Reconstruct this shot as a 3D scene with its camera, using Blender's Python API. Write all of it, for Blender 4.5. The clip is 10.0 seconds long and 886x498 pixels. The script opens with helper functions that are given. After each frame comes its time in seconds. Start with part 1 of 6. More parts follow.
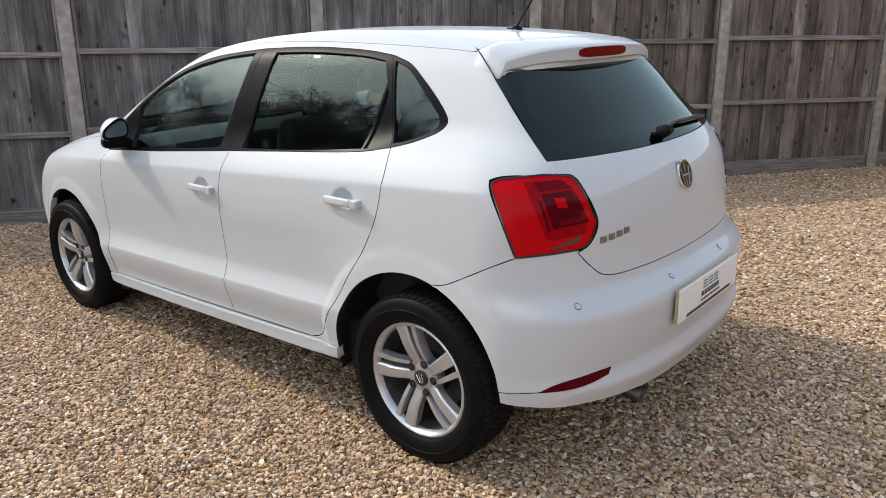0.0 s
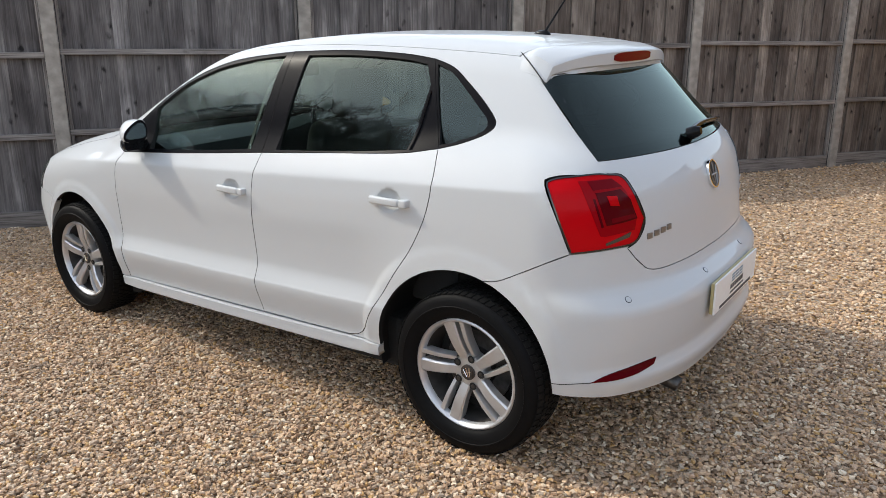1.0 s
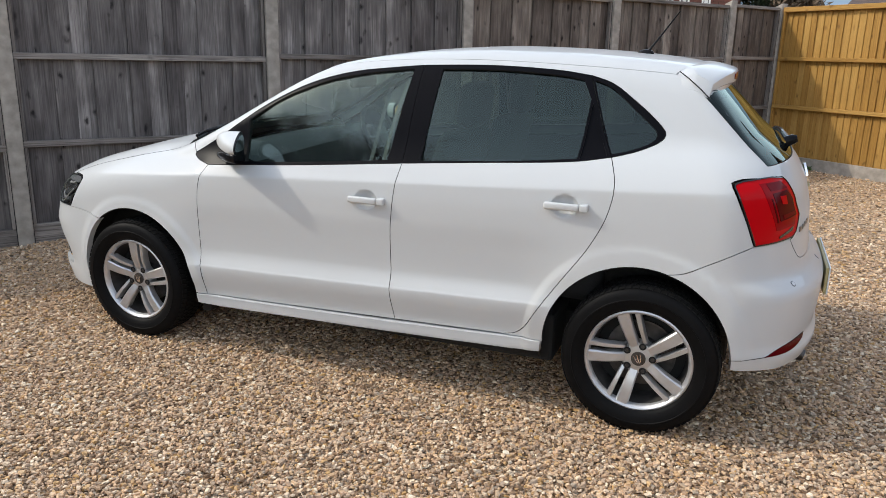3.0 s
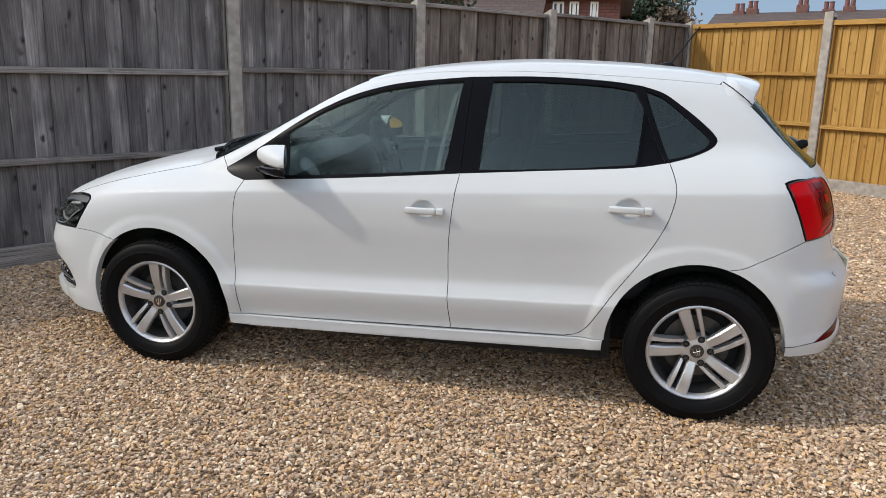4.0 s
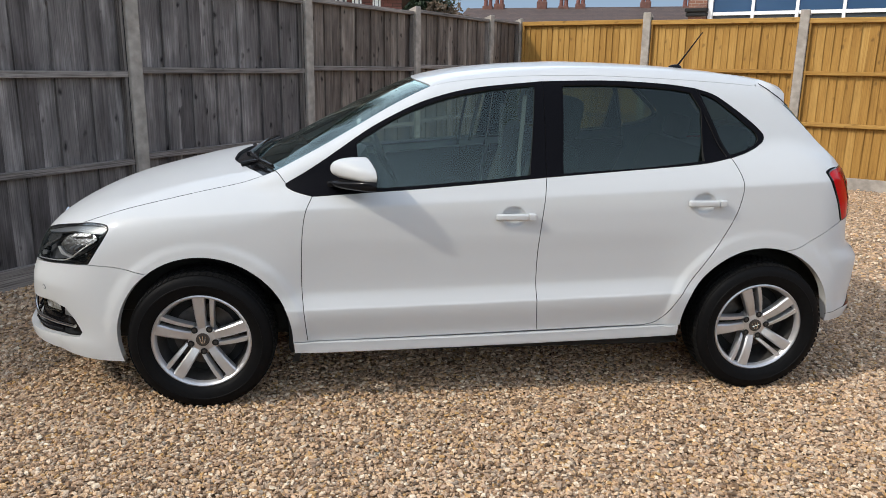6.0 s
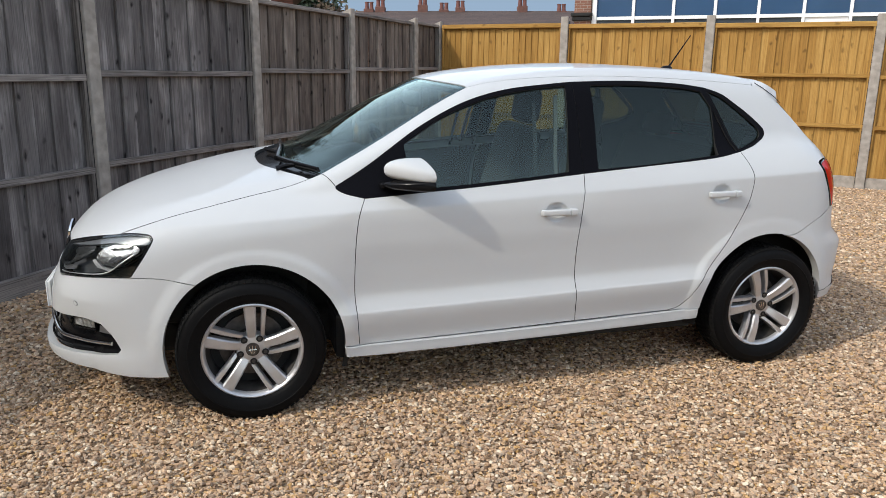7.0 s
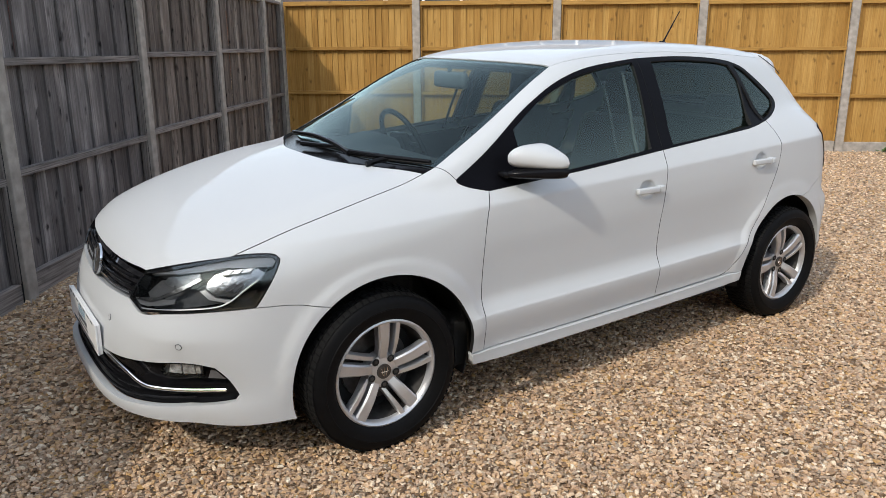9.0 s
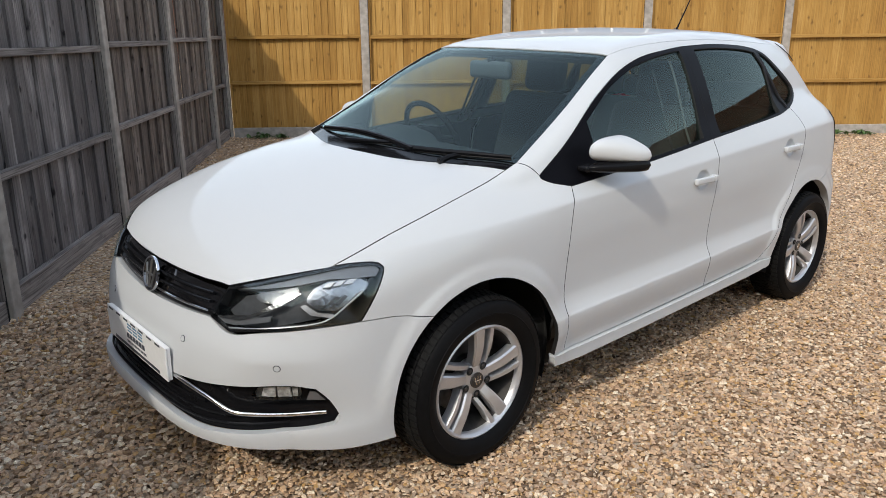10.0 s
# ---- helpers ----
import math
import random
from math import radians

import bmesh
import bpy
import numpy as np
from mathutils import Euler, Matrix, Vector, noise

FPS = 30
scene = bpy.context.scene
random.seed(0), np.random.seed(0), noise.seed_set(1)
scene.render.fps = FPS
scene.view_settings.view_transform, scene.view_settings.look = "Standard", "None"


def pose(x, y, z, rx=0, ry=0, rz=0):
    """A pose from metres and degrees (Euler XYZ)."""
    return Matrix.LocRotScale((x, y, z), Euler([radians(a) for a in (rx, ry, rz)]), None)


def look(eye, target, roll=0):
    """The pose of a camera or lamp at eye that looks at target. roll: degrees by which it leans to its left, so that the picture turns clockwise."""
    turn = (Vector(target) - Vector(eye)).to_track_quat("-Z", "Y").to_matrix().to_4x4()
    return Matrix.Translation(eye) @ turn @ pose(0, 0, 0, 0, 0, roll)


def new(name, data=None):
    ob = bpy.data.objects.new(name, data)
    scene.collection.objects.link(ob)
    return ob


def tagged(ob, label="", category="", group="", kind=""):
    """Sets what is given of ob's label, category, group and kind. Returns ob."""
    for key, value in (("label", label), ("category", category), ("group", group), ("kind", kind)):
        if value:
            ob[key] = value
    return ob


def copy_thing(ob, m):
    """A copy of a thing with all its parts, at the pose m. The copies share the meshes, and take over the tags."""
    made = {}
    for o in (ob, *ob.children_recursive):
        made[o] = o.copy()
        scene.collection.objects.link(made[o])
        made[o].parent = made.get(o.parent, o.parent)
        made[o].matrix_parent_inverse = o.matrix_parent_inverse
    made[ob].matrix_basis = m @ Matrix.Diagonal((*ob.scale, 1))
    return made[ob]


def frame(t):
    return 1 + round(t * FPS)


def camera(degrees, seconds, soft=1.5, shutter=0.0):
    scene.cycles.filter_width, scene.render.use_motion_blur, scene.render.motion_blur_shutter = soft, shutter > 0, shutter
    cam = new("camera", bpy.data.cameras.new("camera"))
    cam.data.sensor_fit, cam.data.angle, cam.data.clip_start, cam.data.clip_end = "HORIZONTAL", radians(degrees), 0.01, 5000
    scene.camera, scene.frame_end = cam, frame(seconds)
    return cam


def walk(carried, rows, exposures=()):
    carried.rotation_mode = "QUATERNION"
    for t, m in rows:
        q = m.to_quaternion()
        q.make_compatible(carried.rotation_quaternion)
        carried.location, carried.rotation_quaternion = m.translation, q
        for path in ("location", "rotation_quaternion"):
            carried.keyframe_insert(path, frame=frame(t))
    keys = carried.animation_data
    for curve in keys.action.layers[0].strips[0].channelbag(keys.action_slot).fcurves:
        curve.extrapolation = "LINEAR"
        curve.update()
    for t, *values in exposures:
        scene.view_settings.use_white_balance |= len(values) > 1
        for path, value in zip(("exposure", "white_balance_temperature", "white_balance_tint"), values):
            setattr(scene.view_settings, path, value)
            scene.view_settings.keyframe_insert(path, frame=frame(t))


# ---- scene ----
cam = camera(61.3, 10.0, 0.35)
PATH = [
    (0, (-2.791, 2.515, 1.396), (-1.554, 1.036, 0.864), -0.3),
    (0.5, (-2.721, 2.639, 1.405), (-1.527, 1.125, 0.874), -0.1),
    (1, (-2.579, 2.779, 1.404), (-1.447, 1.217, 0.877), 0.1),
    (1.5, (-2.354, 2.929, 1.43), (-1.297, 1.314, 0.907), 0.4),
    (2, (-2.124, 3.198, 1.437), (-1.168, 1.519, 0.92), 0.7),
    (2.5, (-1.883, 3.399, 1.44), (-1.037, 1.66, 0.93), 0.9),
    (2.7, (-1.733, 3.449, 1.429), (-0.938, 1.687, 0.916), 1.0),
    (3.8, (-0.973, 3.833, 1.425), (-0.499, 1.947, 0.958), 1.4),
    (4, (-0.826, 3.834, 1.402), (-0.41, 1.934, 0.937), 1.2),
    (4.5, (-0.501, 3.851, 1.425), (-0.232, 1.923, 0.963), 1.0),
    (5, (-0.111, 3.923, 1.423), (-0.011, 1.98, 0.962), 0.9),
    (5.5, (0.231, 3.89, 1.4), (0.171, 1.944, 0.941), 1.0),
    (5.7, (0.364, 3.867, 1.436), (0.238, 1.927, 0.966), 0.9),
    (6.8, (1.161, 3.83, 1.428), (0.679, 1.946, 0.962), 0.9),
    (7, (1.293, 3.769, 1.42), (0.752, 1.901, 0.956), 0.7),
    (7.5, (1.633, 3.669, 1.418), (0.949, 1.85, 0.948), 0.3),
    (8, (1.961, 3.512, 1.433), (1.129, 1.758, 0.95), -0.0),
    (8.5, (2.197, 3.24, 1.427), (1.236, 1.559, 0.926), -0.2),
    (9, (2.47, 2.966, 1.421), (1.38, 1.371, 0.906), -0.4),
    (9.5, (2.68, 2.706, 1.408), (1.489, 1.19, 0.875), -0.5),
    (10, (2.871, 2.458, 1.431), (1.597, 1.016, 0.884), -0.6),
]
walk(cam, [(t, look(eye, target, roll)) for t, eye, target, roll in PATH], [(0, 0.49, 6850, 7), (3, 0.41, 6850, 7), (6, 0.34, 6800, 7), (10, 0.25, 6800, 7)])

# ---- light ----
SUN_WAY = Vector((1.1, 0.38, 1.0)).normalized()
world = bpy.data.worlds.new("world")
scene.world = world
world.use_nodes = True
wn = world.node_tree.nodes
sky = wn.new("ShaderNodeTexSky")
sky.sky_type = "NISHITA"
sky.sun_disc = False
sky.sun_elevation = radians(40.9)
sky.sun_rotation = math.atan2(SUN_WAY.x, SUN_WAY.y)
sky.air_density, sky.dust_density, sky.ozone_density = 1.0, 0.9, 1.0
haze = wn.new("ShaderNodeHueSaturation")
haze.inputs["Saturation"].default_value = 0.62
world.node_tree.links.new(sky.outputs[0], haze.inputs["Color"])
world.node_tree.links.new(haze.outputs[0], wn["Background"].inputs[0])
wn["Background"].inputs[1].default_value = 0.30
sun = new("sun", bpy.data.lights.new("sun", "SUN"))
sun.data.energy, sun.data.angle, sun.data.color = 1.8, radians(0.6), (1.0, 0.95, 0.88)
sun.matrix_world = look(SUN_WAY * 30, (0, 0, 0))


# ---- materials ----
def material(name):
    m = bpy.data.materials.new(name)
    m.use_nodes = True
    return m, m.node_tree.nodes, m.node_tree.links, m.node_tree.nodes["Principled BSDF"]


def ramp(nodes, stops):
    r = nodes.new("ShaderNodeValToRGB")
    e = r.color_ramp.elements
    while len(e) < len(stops):
        e.new(0.5)
    for k, (p, c) in zip(e, stops):
        k.position, k.color = p, (*c, 1)
    return r


def plain(name, colour, rough=0.5, metal=0.0, coat=0.0, vary=0.0, scale=30.0, bump=0.0):
    """One paint, plastic or metal, with fine unevenness of tone, gloss and surface."""
    m, n, l, b = material(name)
    b.inputs["Base Color"].default_value = (*colour, 1)
    b.inputs["Roughness"].default_value = rough
    b.inputs["Metallic"].default_value = metal
    b.inputs["Coat Weight"].default_value = coat
    b.inputs["Coat Roughness"].default_value = 0.03
    if vary or bump:
        co = n.new("ShaderNodeTexCoord")
        no = n.new("ShaderNodeTexNoise")
        no.inputs["Scale"].default_value = scale
        no.inputs["Detail"].default_value = 6
        l.new(co.outputs["Object"], no.inputs["Vector"])
        r = ramp(n, [(0.3, [c * (1 - vary) for c in colour]), (0.7, [min(1, c * (1 + vary)) for c in colour])])
        l.new(no.outputs["Fac"], r.inputs[0])
        l.new(r.outputs[0], b.inputs["Base Color"])
        mr = n.new("ShaderNodeMapRange")
        mr.inputs[3].default_value, mr.inputs[4].default_value = max(0, rough - 0.08), min(1, rough + 0.08)
        l.new(no.outputs["Fac"], mr.inputs[0])
        l.new(mr.outputs[0], b.inputs["Roughness"])
        if bump:
            bp = n.new("ShaderNodeBump")
            bp.inputs["Strength"].default_value = bump
            bp.inputs["Distance"].default_value = 0.002
            l.new(no.outputs["Fac"], bp.inputs["Height"])
            l.new(bp.outputs[0], b.inputs["Normal"])
    return m


def glass(name, tint, straight=0.05, rough=0.0):
    """Thin tinted glass: clear through it, mirror-like at its face."""
    m, n, l, b = material(name)
    n.remove(b)
    tr = n.new("ShaderNodeBsdfTransparent")
    tr.inputs[0].default_value = (*tint, 1)
    gl = n.new("ShaderNodeBsdfGlossy")
    gl.inputs["Roughness"].default_value = rough
    gl.inputs["Color"].default_value = (0.84, 1.0, 0.95, 1)
    lw = n.new("ShaderNodeLayerWeight")
    lw.inputs[0].default_value = 0.5
    pw = n.new("ShaderNodeMath")
    pw.operation = "POWER"
    pw.inputs[1].default_value = 6.5
    l.new(lw.outputs["Facing"], pw.inputs[0])
    fr = n.new("ShaderNodeMath")
    fr.operation = "MULTIPLY_ADD"
    fr.inputs[1].default_value, fr.inputs[2].default_value = 1 - straight, straight
    l.new(pw.outputs[0], fr.inputs[0])
    mx = n.new("ShaderNodeMixShader")
    l.new(fr.outputs[0], mx.inputs[0])
    l.new(tr.outputs[0], mx.inputs[1])
    l.new(gl.outputs[0], mx.inputs[2])
    l.new(mx.outputs[0], n["Material Output"].inputs[0])
    return m


def wood(name, stops, grain=1.0, knots=0.5, rough=0.85, tone=0.15, cracks=0.85, streak=0.55, blotch=0.3):
    """Sawn boards that run along their own z: streaks, knots, and a tone of its own for each board."""
    m, n, l, b = material(name)
    co = n.new("ShaderNodeTexCoord")
    info = n.new("ShaderNodeObjectInfo")
    off = n.new("ShaderNodeVectorMath")
    off.operation = "SCALE"
    off.inputs[3].default_value = 37.0
    cmb = n.new("ShaderNodeCombineXYZ")
    for k in range(3):
        l.new(info.outputs["Random"], cmb.inputs[k])
    l.new(cmb.outputs[0], off.inputs[0])
    add = n.new("ShaderNodeVectorMath")
    l.new(co.outputs["Object"], add.inputs[0])
    l.new(off.outputs[0], add.inputs[1])
    mp = n.new("ShaderNodeMapping")
    mp.inputs["Scale"].default_value = (40 * grain, 40 * grain, 1.6)
    l.new(add.outputs[0], mp.inputs[0])
    n1 = n.new("ShaderNodeTexNoise")
    n1.inputs["Scale"].default_value, n1.inputs["Detail"].default_value, n1.inputs["Roughness"].default_value = 1.0, 8, 0.65
    n1.inputs["Distortion"].default_value = 0.6
    l.new(mp.outputs[0], n1.inputs["Vector"])
    mp2 = n.new("ShaderNodeMapping")
    mp2.inputs["Scale"].default_value = (9, 9, 3.2)
    l.new(add.outputs[0], mp2.inputs[0])
    n2 = n.new("ShaderNodeTexNoise")
    n2.inputs["Scale"].default_value, n2.inputs["Detail"].default_value = 1.0, 3
    l.new(mp2.outputs[0], n2.inputs["Vector"])
    mixf = n.new("ShaderNodeMath")
    mixf.operation = "MULTIPLY_ADD"
    mixf.inputs[1].default_value, mixf.inputs[2].default_value = streak, 0.0
    l.new(n1.outputs["Fac"], mixf.inputs[0])
    m2 = n.new("ShaderNodeMath")
    m2.operation = "MULTIPLY_ADD"
    m2.inputs[1].default_value = blotch
    l.new(n2.outputs["Fac"], m2.inputs[0])
    l.new(mixf.outputs[0], m2.inputs[2])
    m3 = n.new("ShaderNodeMath")
    m3.operation = "MULTIPLY_ADD"
    m3.inputs[1].default_value = tone
    l.new(info.outputs["Random"], m3.inputs[0])
    l.new(m2.outputs[0], m3.inputs[2])
    r = ramp(n, stops)
    l.new(m3.outputs[0], r.inputs[0])
    # knots
    vo = n.new("ShaderNodeTexVoronoi")
    vo.inputs["Scale"].default_value = 1.0
    mp3 = n.new("ShaderNodeMapping")
    mp3.inputs["Scale"].default_value = (9, 9, 5.5)
    l.new(add.outputs[0], mp3.inputs[0])
    rag = n.new("ShaderNodeTexNoise")
    rag.inputs["Scale"].default_value, rag.inputs["Detail"].default_value = 1.7, 3
    l.new(mp3.outputs[0], rag.inputs["Vector"])
    bent = n.new("ShaderNodeVectorMath")
    bent.operation = "MULTIPLY_ADD"
    bent.inputs[1].default_value = (0.55, 0.55, 0.55)
    l.new(rag.outputs["Color"], bent.inputs[0])
    l.new(mp3.outputs[0], bent.inputs[2])
    l.new(bent.outputs[0], vo.inputs["Vector"])
    kr = ramp(n, [(0.08, (1, 1, 1)), (0.13, (0.55, 0.55, 0.55)), (0.22, (0, 0, 0))])
    l.new(vo.outputs["Distance"], kr.inputs[0])
    km = n.new("ShaderNodeMath")
    km.operation = "MULTIPLY"
    km.inputs[1].default_value = knots
    l.new(kr.outputs[0], km.inputs[0])
    mx = n.new("ShaderNodeMix")
    mx.data_type = "RGBA"
    l.new(km.outputs[0], mx.inputs[0])
    l.new(r.outputs[0], mx.inputs[6])
    mx.inputs[7].default_value = (*[c * 0.35 for c in stops[0][1]], 1)
    # drying cracks along the grain
    mp4 = n.new("ShaderNodeMapping")
    mp4.inputs["Scale"].default_value = (170 * grain, 170 * grain, 3.0)
    l.new(add.outputs[0], mp4.inputs[0])
    n4 = n.new("ShaderNodeTexNoise")
    n4.inputs["Scale"].default_value, n4.inputs["Detail"].default_value = 1.0, 4
    l.new(mp4.outputs[0], n4.inputs["Vector"])
    cr = ramp(n, [(0.36, (0.45, 0.43, 0.42)), (0.52, (1.0, 1.0, 1.0)), (0.68, (1.22, 1.2, 1.18))])
    l.new(n4.outputs["Fac"], cr.inputs[0])
    mu = n.new("ShaderNodeMix")
    mu.data_type, mu.blend_type = "RGBA", "MULTIPLY"
    mu.inputs[0].default_value = cracks
    l.new(mx.outputs[2], mu.inputs[6])
    l.new(cr.outputs[0], mu.inputs[7])
    l.new(mu.outputs[2], b.inputs["Base Color"])
    b.inputs["Roughness"].default_value = rough
    b.inputs["Specular IOR Level"].default_value = 0.2
    bp = n.new("ShaderNodeBump")
    bp.inputs["Strength"].default_value, bp.inputs["Distance"].default_value = 0.5, 0.004
    l.new(n1.outputs["Fac"], bp.inputs["Height"])
    l.new(bp.outputs[0], b.inputs["Normal"])
    return m


STONE = [(0.0, (0.146, 0.095, 0.059)), (0.11, (0.319, 0.202, 0.119)), (0.2, (0.617, 0.410, 0.258)), (0.33, (0.396, 0.293, 0.208)), (0.42, (0.791, 0.559, 0.366)), (0.52, (0.559, 0.338, 0.131)),
         (0.6, (0.655, 0.446, 0.302)), (0.7, (0.444, 0.361, 0.275)), (0.78, (0.772, 0.514, 0.306)), (0.86, (0.705, 0.545, 0.390)), (0.94, (0.897, 0.712, 0.510)), (1.0, (0.917, 0.793, 0.613))]


def gravel_bed():
    """Packed small stones: each cell its own tone, dark in the joints between by its relief."""
    m, n, l, b = material("gravel_bed")
    co = n.new("ShaderNodeTexCoord")
    v1 = n.new("ShaderNodeTexVoronoi")
    v1.inputs["Scale"].default_value = 60
    v2 = n.new("ShaderNodeTexVoronoi")
    v2.feature = "SMOOTH_F1"
    v2.inputs["Scale"].default_value = 60
    v2.inputs["Smoothness"].default_value = 0.2
    wob = n.new("ShaderNodeTexNoise")
    wob.inputs["Scale"].default_value = 30
    mixv = n.new("ShaderNodeMix")
    mixv.data_type = "VECTOR"
    mixv.inputs[0].default_value = 0.02
    l.new(co.outputs["Object"], wob.inputs["Vector"])
    l.new(co.outputs["Object"], mixv.inputs[4])
    l.new(wob.outputs["Color"], mixv.inputs[5])
    for v in (v1, v2):
        l.new(mixv.outputs[1], v.inputs["Vector"])
    sep = n.new("ShaderNodeSeparateColor")
    l.new(v1.outputs["Color"], sep.inputs[0])
    r = ramp(n, STONE)
    l.new(sep.outputs[0], r.inputs[0])
    big = n.new("ShaderNodeTexNoise")
    big.inputs["Scale"].default_value, big.inputs["Detail"].default_value = 1.3, 5
    l.new(co.outputs["Object"], big.inputs["Vector"])
    br = ramp(n, [(0.3, (0.62, 0.61, 0.60)), (0.7, (0.81, 0.81, 0.80))])
    l.new(big.outputs["Fac"], br.inputs[0])
    mu = n.new("ShaderNodeMix")
    mu.data_type, mu.blend_type = "RGBA", "MULTIPLY"
    mu.inputs[0].default_value = 1.0
    l.new(r.outputs[0], mu.inputs[6])
    l.new(br.outputs[0], mu.inputs[7])
    l.new(mu.outputs[2], b.inputs["Base Color"])
    b.inputs["Roughness"].default_value = 0.85
    b.inputs["Specular IOR Level"].default_value = 0.2
    inv = n.new("ShaderNodeMath")
    inv.operation = "SUBTRACT"
    inv.inputs[0].default_value = 1.0
    l.new(v2.outputs["Distance"], inv.inputs[1])
    bp = n.new("ShaderNodeBump")
    bp.inputs["Strength"].default_value, bp.inputs["Distance"].default_value = 1.0, 0.014
    l.new(inv.outputs[0], bp.inputs["Height"])
    l.new(bp.outputs[0], b.inputs["Normal"])
    return m


def pebbles():
    m, n, l, b = material("pebbles")
    geo = n.new("ShaderNodeNewGeometry")
    co = n.new("ShaderNodeTexCoord")
    r = ramp(n, STONE)
    l.new(geo.outputs["Random Per Island"], r.inputs[0])
    no = n.new("ShaderNodeTexNoise")
    no.inputs["Scale"].default_value, no.inputs["Detail"].default_value = 160, 4
    l.new(co.outputs["Object"], no.inputs["Vector"])
    nr = ramp(n, [(0.3, (0.72, 0.70, 0.68)), (0.7, (1.0, 1.0, 1.0))])
    l.new(no.outputs["Fac"], nr.inputs[0])
    mu = n.new("ShaderNodeMix")
    mu.data_type, mu.blend_type = "RGBA", "MULTIPLY"
    mu.inputs[0].default_value = 1.0
    l.new(r.outputs[0], mu.inputs[6])
    l.new(nr.outputs[0], mu.inputs[7])
    l.new(mu.outputs[2], b.inputs["Base Color"])
    b.inputs["Roughness"].default_value = 0.6
    b.inputs["Specular IOR Level"].default_value = 0.35
    return m


GREY_WOOD = [(0.28, (0.040, 0.035, 0.034)), (0.45, (0.097, 0.086, 0.084)), (0.60, (0.165, 0.149, 0.144)), (0.76, (0.348, 0.318, 0.304))]
BROWN_WOOD = [(0.28, (0.044, 0.034, 0.030)), (0.45, (0.117, 0.094, 0.081)), (0.60, (0.204, 0.170, 0.146)), (0.76, (0.400, 0.339, 0.291))]
YELLOW_WOOD = [(0.22, (0.20, 0.10, 0.024)), (0.5, (0.335, 0.180, 0.045)), (0.82, (0.46, 0.275, 0.085))]
M_GREY = wood("weathered_boards", GREY_WOOD, grain=0.8, knots=0.9, tone=0.20, cracks=0.5, streak=0.40, blotch=0.46)
M_BROWN = wood("weathered_brown_boards", BROWN_WOOD, grain=0.8, knots=0.9, tone=0.20, cracks=0.5, streak=0.40, blotch=0.46)
M_RAIL = wood("weathered_rails", [(0.30, (0.10, 0.088, 0.080)), (0.5, (0.215, 0.19, 0.175)), (0.75, (0.36, 0.325, 0.295))], knots=0.3)
M_YELLOW = wood("new_boards", YELLOW_WOOD, knots=0.55, rough=0.7, tone=0.26, cracks=0.42)
M_CONCRETE = plain("concrete_post", (0.31, 0.275, 0.24), 0.9, vary=0.25, scale=14, bump=0.6)
M_PAINT = plain("white_paint", (0.515, 0.525, 0.53), 0.6, coat=0.6)
M_PAINT.node_tree.nodes["Principled BSDF"].inputs["Specular IOR Level"].default_value = 0.05
M_BLACK = plain("black_plastic", (0.007, 0.007, 0.008), 0.16, vary=0.2, scale=200)
M_BLACK.node_tree.nodes["Principled BSDF"].inputs["Specular IOR Level"].default_value = 0.11
M_FRAME = plain("window_frame_black", (0.0045, 0.0045, 0.006), 0.32, vary=0.2, scale=200)
M_FRAME.node_tree.nodes["Principled BSDF"].inputs["Specular IOR Level"].default_value = 0.04
M_GLOSSBLACK = plain("gloss_black", (0.006, 0.006, 0.007), 0.08, coat=0.5)
# rubber seals and blades; also the shade painted into panel gaps
M_SEALGAP = plain("seal_and_gap", (0.008, 0.008, 0.008), 0.7)
M_DARK = plain("underbody", (0.01, 0.01, 0.01), 0.9)
M_GLASS = glass("clear_glass", (0.66, 0.77, 0.71), 0.06)
M_WINDSCREEN = glass("windscreen_glass", (0.62, 0.72, 0.71), 0.075)
M_PRIVACY = glass("privacy_glass", (0.24, 0.31, 0.265), 0.05)
M_REARGLASS = glass("rear_privacy_glass", (0.045, 0.065, 0.07), 0.045)
M_LENS = glass("lamp_lens", (0.95, 0.96, 0.96), 0.04)
M_TYRE = plain("tyre_rubber", (0.0042, 0.0042, 0.0046), 0.58, vary=0.25, scale=60, bump=0.15)
M_TYRE.node_tree.nodes["Principled BSDF"].inputs["Specular IOR Level"].default_value = 0.09
M_TREAD = plain("tread_rubber", (0.011, 0.011, 0.011), 0.6, vary=0.3, scale=80, bump=0.2)
M_TREAD.node_tree.nodes["Principled BSDF"].inputs["Specular IOR Level"].default_value = 0.08
M_ALLOY = plain("alloy", (0.52, 0.52, 0.53), 0.38, metal=0.7, coat=0.2, vary=0.05, scale=40)
M_LETTER = plain("dull_chrome", (0.22, 0.215, 0.21), 0.3, metal=0.8)
# dark tone that puts the shade inside the rims into the colour
M_BARREL = plain("shaded_barrel", (0.05, 0.046, 0.043), 0.6, metal=0.4, vary=0.3, scale=40)
M_CHROME = plain("chrome", (0.82, 0.82, 0.82), 0.08, metal=1.0)
M_HOUSING = plain("lamp_housing", (0.055, 0.057, 0.062), 0.32, vary=0.2, scale=60)
M_SMOKEGREY = plain("smoky_trim", (0.16, 0.165, 0.175), 0.28, metal=0.4)
M_STEEL = plain("dull_steel", (0.09, 0.085, 0.082), 0.45, metal=0.9, vary=0.3, scale=40)
M_RED = plain("red_lens", (0.46, 0.002, 0.006), 0.12)
M_MIDRED = plain("mid_red_lens", (0.25, 0.001, 0.005), 0.14)
M_DARKRED = plain("dark_red_lens", (0.075, 0.001, 0.004), 0.12)
M_DEEPRED = plain("deep_red_lens", (0.13, 0.001, 0.005), 0.2)
